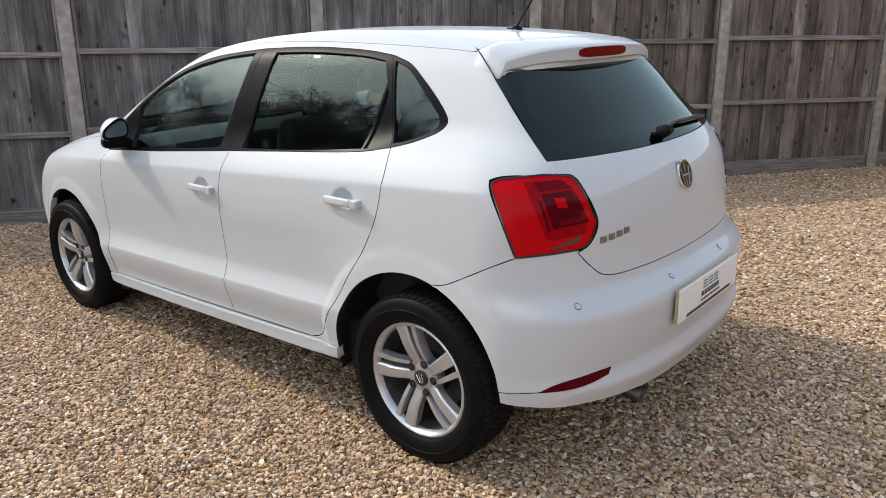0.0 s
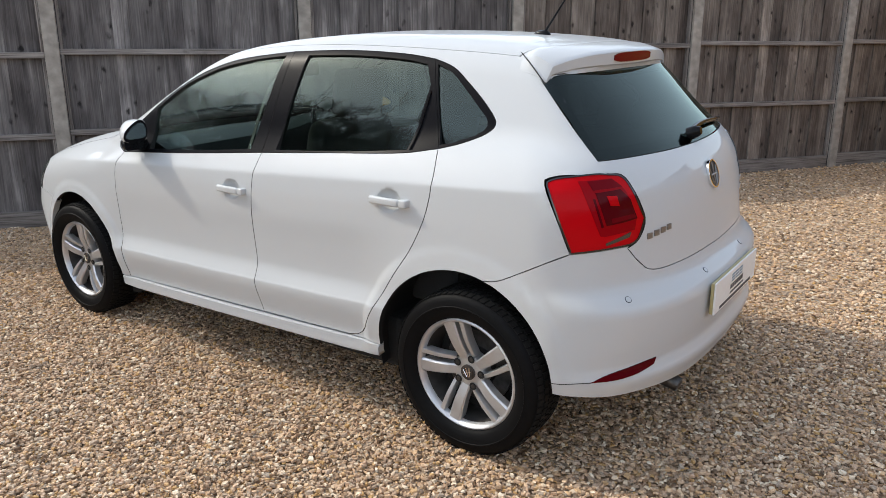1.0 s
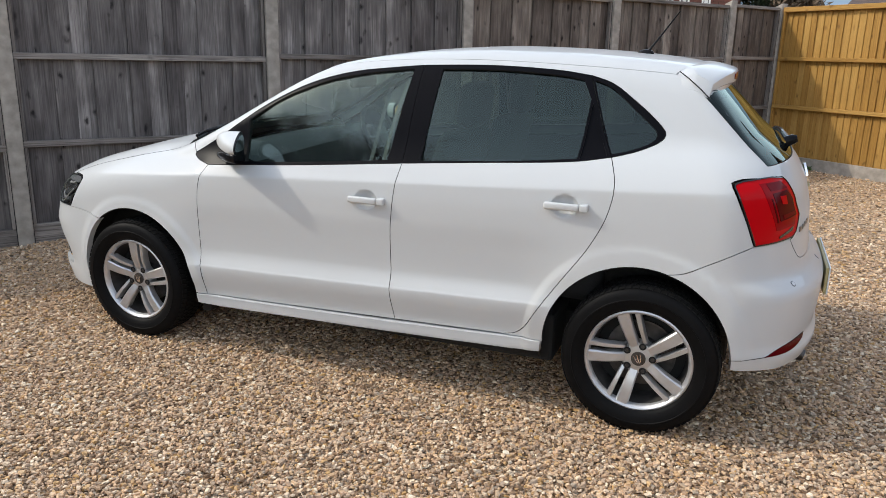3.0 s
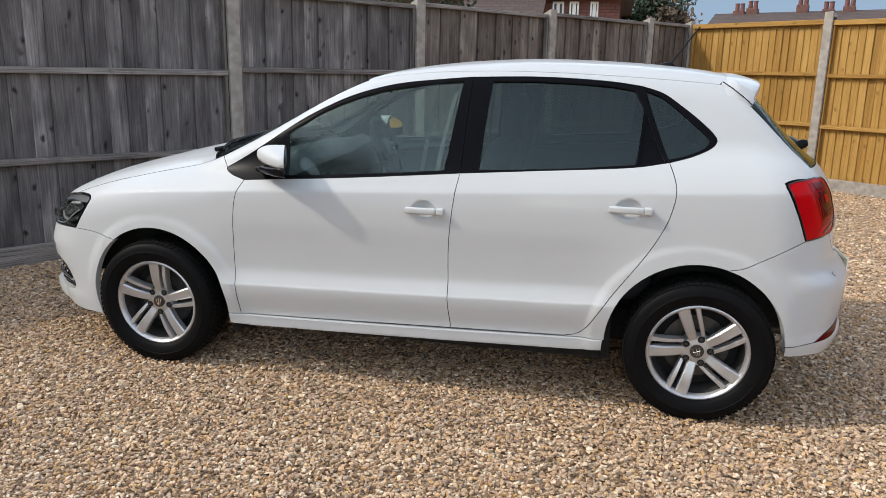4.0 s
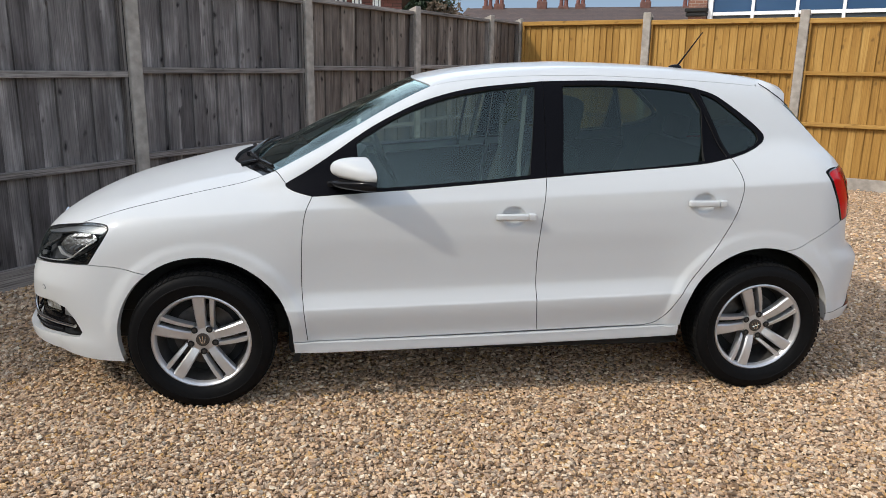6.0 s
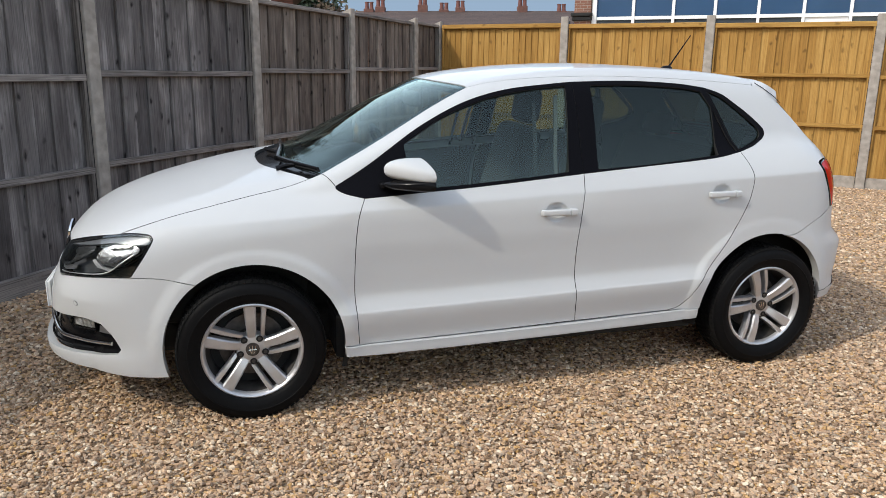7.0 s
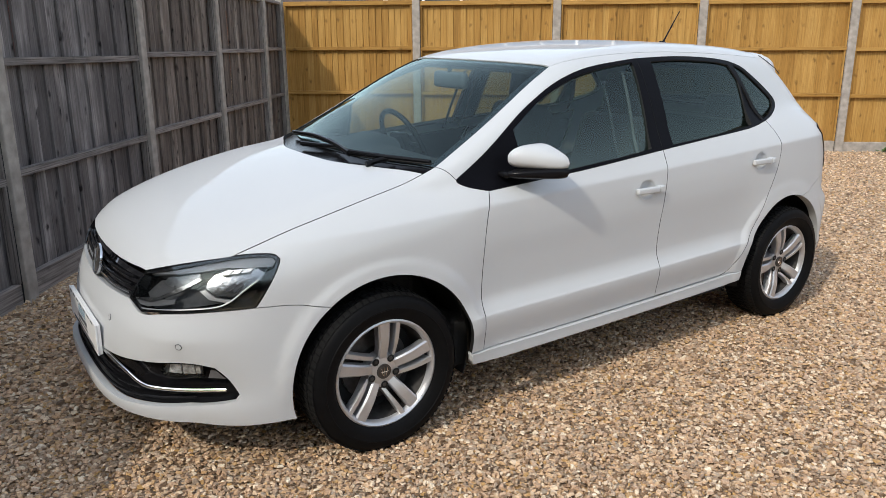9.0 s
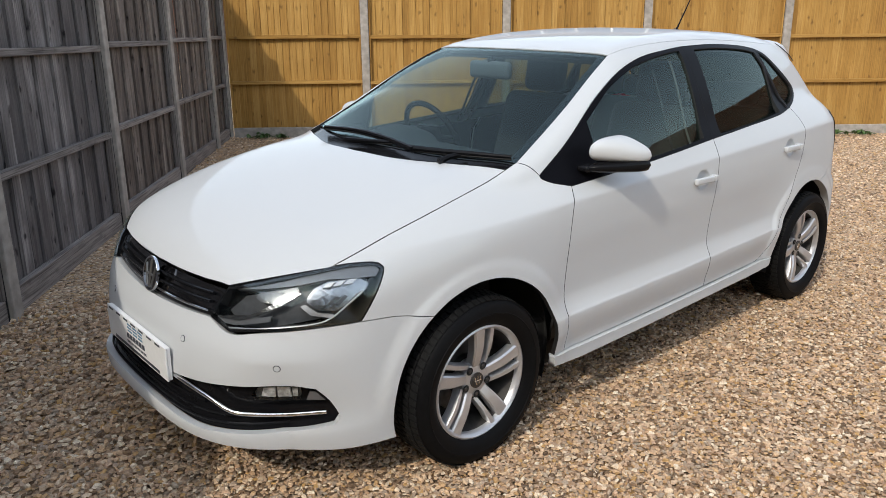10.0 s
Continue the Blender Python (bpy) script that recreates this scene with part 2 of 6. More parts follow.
for lens in (M_RED, M_MIDRED, M_DARKRED, M_DEEPRED):
    lens.node_tree.nodes["Principled BSDF"].inputs["Specular IOR Level"].default_value = 0.08
M_SMOKE = plain("smoked_lens", (0.05, 0.04, 0.03), 0.15)
M_REFLECTOR = plain("lamp_reflector", (0.40, 0.41, 0.42), 0.22, metal=1.0, vary=0.3, scale=90, bump=0.6)
M_FOGBOWL = plain("fog_reflector", (0.62, 0.63, 0.64), 0.38, metal=0.55, vary=0.5, scale=60, bump=0.5)
M_DIMREFLECTOR = plain("dim_reflector", (0.17, 0.175, 0.18), 0.3, metal=1.0, vary=0.3, scale=90, bump=0.6)
M_GREYPLASTIC = plain("grey_plastic", (0.10, 0.105, 0.11), 0.5, vary=0.1, scale=80)
M_PALETRIM = plain("pale_trim", (0.10, 0.10, 0.099), 0.7)
M_PLATE = plain("plate_white", (0.78, 0.78, 0.77), 0.35, vary=0.03, scale=60)
M_PLATEYEL = plain("plate_edge", (0.40, 0.33, 0.16), 0.5)
M_BLUE = plain("print_blue", (0.10, 0.22, 0.32), 0.5)
M_INK = plain("print_dark", (0.03, 0.035, 0.05), 0.5)
M_CLOTH = plain("seat_cloth", (0.030, 0.031, 0.034), 0.9, vary=0.3, scale=300, bump=0.3)
M_DASH = plain("dashboard", (0.018, 0.019, 0.022), 0.6, vary=0.2, scale=200, bump=0.1)
M_BED, M_PEBBLE = gravel_bed(), pebbles()


# ---- mesh helpers ----
def mesh_of(name, verts, faces, mats, smooth=False, index=None, normals=None):
    me = bpy.data.meshes.new(name)
    me.from_pydata([tuple(v) for v in verts], [], [tuple(f) for f in faces])
    for m in mats:
        me.materials.append(m)
    if index is not None:
        me.polygons.foreach_set("material_index", np.asarray(index, dtype=np.int32))
    if smooth:
        me.polygons.foreach_set("use_smooth", np.ones(len(me.polygons), dtype=bool))
    me.update()
    if normals is not None:
        me.normals_split_custom_set_from_vertices([tuple(v) for v in normals])
    return me


def part(name, bm, mat, parent=None, label="", smooth=False):
    """Links a bmesh or a mesh as one object under a thing or a part."""
    if isinstance(bm, bmesh.types.BMesh):
        me = bpy.data.meshes.new(name)
        bm.to_mesh(me)
        bm.free()
        me.materials.append(mat)
        if smooth:
            me.polygons.foreach_set("use_smooth", np.ones(len(me.polygons), dtype=bool))
            me.set_sharp_from_angle(angle=radians(38))
    else:
        me = bm
    ob = new(name, me)
    ob.parent = parent
    return tagged(ob, label)


def box(bm, lo, hi, bevel=0.0, m=None, seg=2):
    made = bmesh.ops.create_cube(bm, size=1.0)["verts"]
    lo, hi = Vector(lo), Vector(hi)
    for v in made:
        v.co = Vector(((lo[k] + hi[k]) / 2 + v.co[k] * (hi[k] - lo[k]) for k in range(3)))
    if bevel:
        es = list({e for v in made for e in v.link_edges})
        made = bmesh.ops.bevel(bm, geom=es, offset=bevel, segments=seg, affect="EDGES", profile=0.5)["verts"] + [v for v in made if v.is_valid]
        made = list({v for v in made if v.is_valid})
    if m is not None:
        bmesh.ops.transform(bm, matrix=m, verts=made)
    return bm


def lathe(profile, n=48, axis="y"):
    """A ring surface from (radius, along) pairs round the axis through the origin."""
    bm = bmesh.new()
    rows = []
    for r, a in profile:
        row = []
        for k in range(n):
            c, s = math.cos(2 * math.pi * k / n) * r, math.sin(2 * math.pi * k / n) * r
            row.append(bm.verts.new((c, a, s) if axis == "y" else ((c, s, a) if axis == "z" else (a, c, s))))
        rows.append(row)
    for a, b in zip(rows, rows[1:]):
        for k in range(n):
            bm.faces.new((a[k], a[(k + 1) % n], b[(k + 1) % n], b[k]))
    bmesh.ops.recalc_face_normals(bm, faces=bm.faces)
    return bm


def tube(points, radii, n=10, bm=None):
    """A round bar through the points."""
    bm = bm or bmesh.new()
    pts = [Vector(p) for p in points]
    rows = []
    for k, p in enumerate(pts):
        d = (pts[min(k + 1, len(pts) - 1)] - pts[max(k - 1, 0)]).normalized()
        a = d.orthogonal().normalized() if k == 0 else (a - d * a.dot(d)).normalized()
        b = d.cross(a)
        r = radii[k] if hasattr(radii, "__len__") else radii
        rows.append([bm.verts.new(p + (a * math.cos(2 * math.pi * j / n) + b * math.sin(2 * math.pi * j / n)) * r) for j in range(n)])
    for a1, b1 in zip(rows, rows[1:]):
        for j in range(n):
            bm.faces.new((a1[j], a1[(j + 1) % n], b1[(j + 1) % n], b1[j]))
    bm.faces.new(rows[0][::-1])
    bm.faces.new(rows[-1])
    bmesh.ops.recalc_face_normals(bm, faces=bm.faces)
    return bm


# ---- ground ----
def rise(x, y):
    """The yard climbs a little towards the back corner."""
    x, y = np.asarray(x, dtype=float), np.asarray(y, dtype=float)
    return 0.024 * np.clip(0.8 - y, 0, 1.6) + 0.015 * np.maximum(0, -0.8 - y) + 0.006 * np.clip(-x - 3, 0, 9)


gx = np.concatenate([[-400, -120, -40, -20], np.arange(-12, 8.1, 0.5), [16, 40, 120, 400]])
gy = np.concatenate([[-400, -120, -40, -20], np.arange(-12, 8.1, 0.5), [16, 40, 120, 400]])
gv = [(x, y, float(rise(x, max(y, -12))) - 0.012) for y in gy for x in gx]
gf = [(j * len(gx) + i, j * len(gx) + i + 1, (j + 1) * len(gx) + i + 1, (j + 1) * len(gx) + i) for j in range(len(gy) - 1) for i in range(len(gx) - 1)]
tagged(new("ground", mesh_of("ground", gv, gf, [M_BED], smooth=True)), "golden and grey flint gravel yard, loose and dry", "gravel", kind="structure")


def pebble_field(name, spots, sizes, rng):
    """Many chipped, flat-topped stones in one mesh: a five-cornered foot, sloping sides and a facet on top."""
    n, c5 = len(spots), 5
    ang = 2 * np.pi * np.arange(c5) / c5 + rng.uniform(-0.38, 0.38, (n, c5))
    foot = rng.uniform(0.72, 1.18, (n, c5))
    crown = foot * rng.uniform(0.58, 0.95, (n, c5))
    wide, tall = rng.uniform(0.38, 0.88, (n, 1)), rng.uniform(0.20, 0.46, (n, 1))
    ring = lambda r, z: np.stack([np.cos(ang) * r, np.sin(ang) * r * wide, z], -1)
    v = np.concatenate([ring(foot, -0.55 * tall * np.ones((n, c5))), ring(crown, tall * rng.uniform(0.62, 1.15, (n, c5)))], 1) * sizes[:, None, None]
    tri = np.array([t for k in range(c5) for t in ((k, (k + 1) % c5, c5 + (k + 1) % c5), (k, c5 + (k + 1) % c5, c5 + k))] + [(c5, c5 + k, c5 + k + 1) for k in range(1, c5 - 1)])
    tilt, turn = rng.normal(0, 0.20, n), rng.uniform(0, 2 * np.pi, n)
    c, s = np.cos(tilt)[:, None], np.sin(tilt)[:, None]
    v = np.stack([c * v[..., 0] + s * v[..., 2], v[..., 1], -s * v[..., 0] + c * v[..., 2]], -1)
    c, s = np.cos(turn)[:, None], np.sin(turn)[:, None]
    v = np.stack([c * v[..., 0] - s * v[..., 1], s * v[..., 0] + c * v[..., 1], v[..., 2]], -1)
    v += spots[:, None, :]
    f = (tri[None] + (np.arange(n) * 2 * c5)[:, None, None]).reshape(-1, 3)
    me = bpy.data.meshes.new(name)
    me.vertices.add(n * 2 * c5)
    me.vertices.foreach_set("co", v.astype(np.float32).ravel())
    me.loops.add(len(f) * 3)
    me.loops.foreach_set("vertex_index", f.astype(np.int32).ravel())
    me.polygons.add(len(f))
    me.polygons.foreach_set("loop_start", np.arange(0, len(f) * 3, 3, dtype=np.int32))
    me.materials.append(M_PEBBLE)
    me.update(calc_edges=True)
    me.shade_flat()
    return tagged(new(name, me), "loose chipped flint pebbles, tan, grey and cream", "gravel", kind="stuff")


rng = np.random.default_rng(5)


def scatter(x0, x1, y0, y1, step):
    a, b = np.meshgrid(np.arange(x0, x1, step), np.arange(y0, y1, step))
    p = np.stack([a.ravel(), b.ravel()], 1)
    return p + rng.uniform(-0.55, 0.55, p.shape) * step


near = np.concatenate([scatter(-3.3, 3.6, 0.1, 2.75, 0.0133), scatter(-3.9, -3.3, 0.1, 2.2, 0.020), scatter(-2.9, -1.5, -1.5, 0.1, 0.0145)])
back = np.concatenate([scatter(-6.2, -0.9, -3.0, -1.5, 0.032), scatter(-6.2, -2.9, -1.5, 0.1, 0.029), scatter(-1.5, -0.9, -1.5, 0.1, 0.032), scatter(1.6, 3.2, -1.8, 0.1, 0.021), scatter(-6.2, -3.9, 0.1, 2.2, 0.026), scatter(-9.5, -0.2, -7.3, -3.0, 0.042), scatter(-9.5, -6.2, -3.0, 1.0, 0.042)])
back = back[(back[:, 0] + 1.82) * 0.648 + (back[:, 1] + 7.14) * 0.762 > 0.03]
back = back[(back[:, 0] - 3.26) * -0.811 + (back[:, 1] + 0.23) * 0.585 > 0.03]
for name, p, lo, hi in (("gravel", near, 0.0055, 0.0150), ("gravel", back, 0.0095, 0.019)):
    size = rng.uniform(lo, hi, len(p)) * rng.uniform(0.8, 1.15, len(p))
    z = rise(p[:, 0], p[:, 1]) + rng.uniform(-0.010, 0.004, len(p))
    pebble_field(name, np.column_stack([p, z]), size, rng)


# ---- fences ----
FENCE_START, FENCE_U = Vector((3.26, -0.23, 0)), Vector((-0.585, -0.811, 0)).normalized()
CORNER_S = 8.60
CORNER = Vector((-1.785, -7.172, 0))
YELLOW_U = Vector((-0.762, 0.648, 0)).normalized()
BAY = 1.88


def board(width, height, thick, taper, rng_seed):
    """A feather-edged board, thick at one edge, with eased corners and a slightly bowed face."""
    r = random.Random(rng_seed)
    bm = bmesh.new()
    w, t0, t1 = width / 2, thick * taper, thick
    sec = [(-w, 0), (w, 0), (w, -t1 + 0.002), (w - 0.002, -t1), (0, -(t0 + t1) / 2 - r.uniform(-0.001, 0.001)), (-w, -t0)]
    rows = []
    for k in range(4):
        z = height * k / 3
        lean = r.uniform(-0.002, 0.002)
        rows.append([bm.verts.new((x + lean, y, z)) for x, y in sec])
    for a, b in zip(rows, rows[1:]):
        for k in range(len(sec)):
            bm.faces.new((a[k], a[(k + 1) % len(sec)], b[(k + 1) % len(sec)], b[k]))
    bm.faces.new(rows[0][::-1])
    bm.faces.new(rows[-1])
    bmesh.ops.recalc_face_normals(bm, faces=bm.faces)
    return bm


def fence_panel(width, count, mats, label, group, seed, rails, top, low, base_mat, tilt=4.5, step=0.009, cap=0.038):
    """A closeboard panel seen from its rail side: boards behind, three rails, cap and gravel board. Local x runs along it, +y faces the yard."""
    boards, railm = mats
    thing = tagged(new("timber_fence"), label, "fence", group)
    shapes = []
    pitch = width / count
    for k in range(4):
        bm = board(pitch + 0.022, top - low + 0.036, 0.019, 0.35, seed + k)
        me = bpy.data.meshes.new("board")
        bm.to_mesh(me)
        bm.free()
        me.materials.append(boards)
        shapes.append(me)
    r = random.Random(seed)
    for k in range(count):
        ob = new("board", shapes[r.randrange(4)])
        ob.parent = thing
        ob.location = (-width / 2 + pitch * (k + 0.5), -0.026 + step * (k % 2) + r.uniform(-0.002, 0.002), low - 0.04)
        ob.rotation_euler = (r.uniform(-0.003, 0.003), r.uniform(-0.006, 0.006), radians(tilt) + r.uniform(-0.015, 0.015))
    lie = Matrix.Rotation(radians(90), 4, "Y")
    for z in rails:
        bm = bmesh.new()
        box(bm, (-0.022, -0.02, -width / 2), (0.022, 0.03, width / 2), 0.005)
        ob = part("rail", bm, railm, thing)
        ob.matrix_local = Matrix.Translation((0, 0, z)) @ lie
    bm = bmesh.new()
    box(bm, (-0.012, -0.045, -width / 2), (cap - 0.012, 0.034, width / 2), 0.006)
    part("cap_rail", bm, railm, thing).matrix_local = Matrix.Translation((0, 0, top)) @ lie
    bm = bmesh.new()
    box(bm, (-0.14, -0.02, -width / 2), (0.16, 0.022, width / 2), 0.006)
    part("gravel_board", bm, base_mat, thing).matrix_local = Matrix.Translation((0, 0, low - 0.14)) @ lie
    for side in (-1, 1):
        bm = bmesh.new()
        box(bm, (-0.014, -0.02, low), (0.014, 0.026, top - 0.02), 0.004)
        part("end_batten", bm, railm, thing).location = (side * (width / 2 - 0.012), 0, 0)
    return thing


def fence_post(height, label, group):
    """A slotted concrete post with a weathered, sloping top."""
    bm = bmesh.new()
    box(bm, (-0.052, -0.05, -0.3), (0.052, 0.055, height), 0.008)
    for v in bm.verts:
        if v.co.z > height - 0.02 and v.co.y < 0:
            v.co.z -= 0.035
    thing = tagged(new("fence_post"), label, "post", group)
    part("shaft", bm, M_CONCRETE, thing)
    bm = bmesh.new()
    for s in (-1, 1):
        box(bm, (s * 0.053 - 0.004, -0.026, -0.2), (s * 0.053 + 0.004, 0.028, height - 0.06))
    part("slot", bm, M_SEALGAP, thing)
    return thing


def along(u, p, z=0.0, lift=0.0):
    """A pose with local x along u, facing the yard."""
    y = Vector((0, 0, 1)).cross(u)
    if y.dot(Vector((-1, 0, 0)) - p) < 0 and y.dot(-p) < 0:
        u, y = -u, -y
    m = Matrix((u, y, (0, 0, 1))).transposed().to_4x4()
    return Matrix.Translation((p.x, p.y, z)) @ m


def stand(thing, pose_m):
    thing.matrix_basis = pose_m
    return thing


GREY_LABEL = "weathered dark grey closeboard fence panel between concrete posts"
BROWN_LABEL = "weathered brownish-grey closeboard fence panel between concrete posts"
greys = [fence_panel(1.80, 14, (mat, M_RAIL), label, "grey fence panels", 11 + 7 * k, (0.725, 1.335), 1.945, 0.145, M_RAIL)
         for k, (mat, label) in enumerate(((M_GREY, GREY_LABEL), (M_GREY, GREY_LABEL), (M_BROWN, BROWN_LABEL), (M_BROWN, BROWN_LABEL)))]
posts_at = [-5.715, -3.81, -1.905, 0.0, 1.905, 3.81, 5.715, 7.62]
slope = 0.0135
for k, s in enumerate(posts_at[:-1]):
    m = along(FENCE_U, FENCE_START + FENCE_U * (s + 0.9525), slope * (s + 0.9525))
    source = {3: 0, 4: 1, 5: 2, 6: 3}.get(k)
    if source is None:
        copy_thing(greys[k % 2], m)
    else:
        stand(greys[source], m)
short = fence_panel(CORNER_S - 7.62 - 0.11, 7, (M_BROWN, M_RAIL), "short weathered brown fence panel beside the corner post", "grey fence panels", 71, (0.725, 1.335), 1.945, 0.145, M_RAIL)
stand(short, along(FENCE_U, FENCE_START + FENCE_U * ((CORNER_S + 7.62) / 2), slope * 8.1))
gpost = fence_post(2.0, "grey weathered concrete fence post on gravel", "fence posts")
for k, s in enumerate(posts_at + [CORNER_S]):
    m = along(FENCE_U, FENCE_START + FENCE_U * s, slope * s)
    gpost = stand(gpost, m) if k == 0 else gpost
    if k:
        copy_thing(gpost, m)

yels = [fence_panel(BAY - 0.10, 20, (M_YELLOW, M_YELLOW), "new golden-yellow closeboard fence panel on a concrete gravel board", "yellow fence panels", 211 + 5 * k,
                    (0.735, 1.325), 1.935, 0.135, M_CONCRETE, -7.0, 0.0, 0.058) for k in range(3)]
ypost = fence_post(2.03, "light grey concrete post of the yellow fence", "fence posts")
for k in range(7):
    zz = 0.120 - 0.014 * k
    m = along(YELLOW_U, CORNER + YELLOW_U * (BAY * (k + 0.5)), zz)
    if k < 3:
        stand(yels[k], m)
    else:
        copy_thing(yels[k % 3], m)
    mp = along(YELLOW_U, CORNER + YELLOW_U * (BAY * (k + 1)), zz)
    if k == 0:
        stand(ypost, mp)
    else:
        copy_thing(ypost, mp)


# ---- the car's shape ----
from mathutils.geometry import delaunay_2d_cdt


def curve(knots):
    """A smooth function through (position, value) pairs."""
    xs, ys = np.array([k[0] for k in knots], float), np.array([k[1] for k in knots], float)
    h, d = np.diff(xs), np.diff(ys) / np.diff(xs)
    m = np.zeros(len(xs))
    m[0], m[-1] = d[0], d[-1]
    for k in range(1, len(xs) - 1):
        if d[k - 1] * d[k] > 0:
            w1, w2 = 2 * h[k] + h[k - 1], h[k] + 2 * h[k - 1]
            m[k] = (w1 + w2) / (w1 / d[k - 1] + w2 / d[k])

    def f(q):
        q = np.asarray(q, float)
        i = np.clip(np.searchsorted(xs, q) - 1, 0, len(xs) - 2)
        t = (q - xs[i]) / h[i]
        inside = ((2 * t**3 - 3 * t**2 + 1) * ys[i] + (t**3 - 2 * t**2 + t) * h[i] * m[i] + (-2 * t**3 + 3 * t**2) * ys[i + 1] + (t**3 - t**2) * h[i] * m[i + 1])
        return np.where(q < xs[0], ys[0] + m[0] * (q - xs[0]), np.where(q > xs[-1], ys[-1] + m[-1] * (q - xs[-1]), inside))

    return f


def smax(a, b, k):
    h = np.maximum(k - np.abs(a - b), 0) / k
    return np.maximum(a, b) + h * h * k / 4


def smin(a, b, k):
    return -smax(-a, -b, k)


# flank between the axles and over the wheels, by height; front and tail at the middle line; bonnet, roof, screens
DOOR = curve([(0.10, -0.06), (0.25, -0.030), (0.30, -0.026), (0.4515, 0.0055), (0.457, 0.002), (0.53, -0.021), (0.64, -0.013), (0.76, -0.001), (0.82, 0.0), (0.90, -0.006), (1.05, -0.021), (1.2, -0.036)])
HAUNCH = curve([(0.10, -0.05), (0.25, -0.018), (0.40, -0.004), (0.60, 0.0), (0.78, -0.002), (0.90, -0.008), (1.05, -0.021), (1.2, -0.036)])
NOSE_X = curve([(0.15, 2.04), (0.20, 2.098), (0.26, 2.113), (0.34, 2.085), (0.45, 2.074), (0.53, 2.056), (0.60, 2.032), (0.68, 2.018), (0.75, 1.985), (0.82, 1.90)])
TAIL_X = curve([(0.15, 1.80), (0.25, 1.852), (0.31, 1.874), (0.362, 1.892), (0.376, 1.886), (0.40, 1.876), (0.47, 1.884), (0.585, 1.890), (0.602, 1.884), (0.665, 1.826), (0.75, 1.813), (0.85, 1.803), (0.95, 1.772), (1.04, 1.712), (1.13, 1.610), (1.25, 1.49)])
BONNET_Z = curve([(-1.0, 1.17), (0.62, 1.168), (0.98, 1.010), (1.246, 0.965), (1.396, 0.932), (1.549, 0.893), (1.702, 0.852), (1.858, 0.806), (1.969, 0.760), (2.05, 0.69)])
ROOF_Z = curve([(-1.7, 1.308), (-1.58, 1.336), (-1.36, 1.388), (-1.073, 1.424), (-0.787, 1.440), (-0.502, 1.446), (-0.217, 1.434), (-0.017, 1.416), (0.155, 1.391), (0.30, 1.356), (0.42, 1.318)])
SCREEN_X = curve([(0.935, 1.18), (0.99, 1.06), (1.085, 0.865), (1.201, 0.648), (1.269, 0.525), (1.345, 0.385), (1.435, 0.22)])
REAR_X = curve([(0.93, 1.765), (0.99, 1.735), (1.055, 1.688), (1.127, 1.612), (1.238, 1.505), (1.315, 1.43), (1.45, 1.31)])
ARCHES = ((1.213, 0.300, 0.343), (-1.207, 0.322, 0.350))


HANDLES = ((-0.072, 0.826), (-0.913, 0.877))


def shoulder(x):
    """Height of the crease that runs below the windows from headlight to tail lamp."""
    return 0.897 - 0.047 * x - 0.02 * np.maximum(np.asarray(x) - 0.8, 0)


def flank_y(x, z):
    q = z + 0.027 * x
    mid = 0.822 - 0.012 * (x / 1.2) ** 2 - 0.13 * np.maximum(x - 1.05, 0) ** 2 - 0.07 * np.maximum(-x - 1.15, 0) ** 2
    t = np.clip((np.abs(x - 0.0) - 0.72) / 0.30, 0, 1)
    t = t * t * (3 - 2 * t)
    y = mid + DOOR(q) * (1 - t) + HAUNCH(q) * t
    u = z - shoulder(x)
    y = y - (0.24 + 0.16 * np.clip((x - 0.2) / 0.7, 0, 1)) * (u + np.sqrt(u * u + 0.005**2))
    for ax, az, ar in ARCHES:
        r = np.hypot(x - ax, z - az)
        u = np.clip((r - ar - 0.050) / 0.040, 0, 1)
        y = y + 0.010 * (1 - u * u * (3 - 2 * u)) * np.clip((0.8 - z) / 0.2, 0, 1) * np.clip((z - 0.24) / 0.12, 0, 1)
    for hx, hz in HANDLES:
        d = ((x - hx + 0.004) / 0.052) ** 2 + ((z - hz) / 0.041) ** 2
        y = y - 0.017 * np.clip(1 - d, 0, 1) ** 0.6
    return y + 0.02 - 0.026 * z


def cabin_y(x, z):
    """Half width of the cabin's sides, which lean in above the belt."""
    dz = z - 1.0
    return 0.745 - np.where(x > 0.05, 0.080, 0.035) * (x - 0.05) ** 2 - 0.326 * dz - 0.42 * np.maximum(dz, 0) ** 2


def shape(x, y, z):
    """Signed distance, nearly, to the painted surface: below zero inside."""
    y = np.abs(y)
    side = y - flank_y(x, z)
    nose = (x - NOSE_X(z) + 0.10 * y**2 + 0.58 * y**4 + 1.8 * np.minimum(y, 0.62) ** 6 * np.clip((0.52 - z) / 0.22, 0, 1)) * 0.9
    tail = (-x - TAIL_X(z) + 0.10 * y**2 + 0.42 * y**4) * 0.85
    lid = (z - BONNET_Z(x) + 0.088 * y**2) * 0.93
    low = smax(smax(smax(side, nose, 0.14), tail, 0.10), lid, 0.16)
    wall = (y - cabin_y(x, z)) * 0.92
    roof = z - ROOF_Z(x) + 0.065 * y**2
    screen = (x - SCREEN_X(z) + 0.33 * y**2) * 0.48
    rear = (-x - REAR_X(z) + 0.12 * y**2 + 0.30 * y**4) * 0.67
    high = smax(smax(smax(wall, roof, 0.10), screen, 0.04), rear, 0.05)
    high = smax(high, 0.93 - z, 0.03)
    return smin(low, high, 0.03)


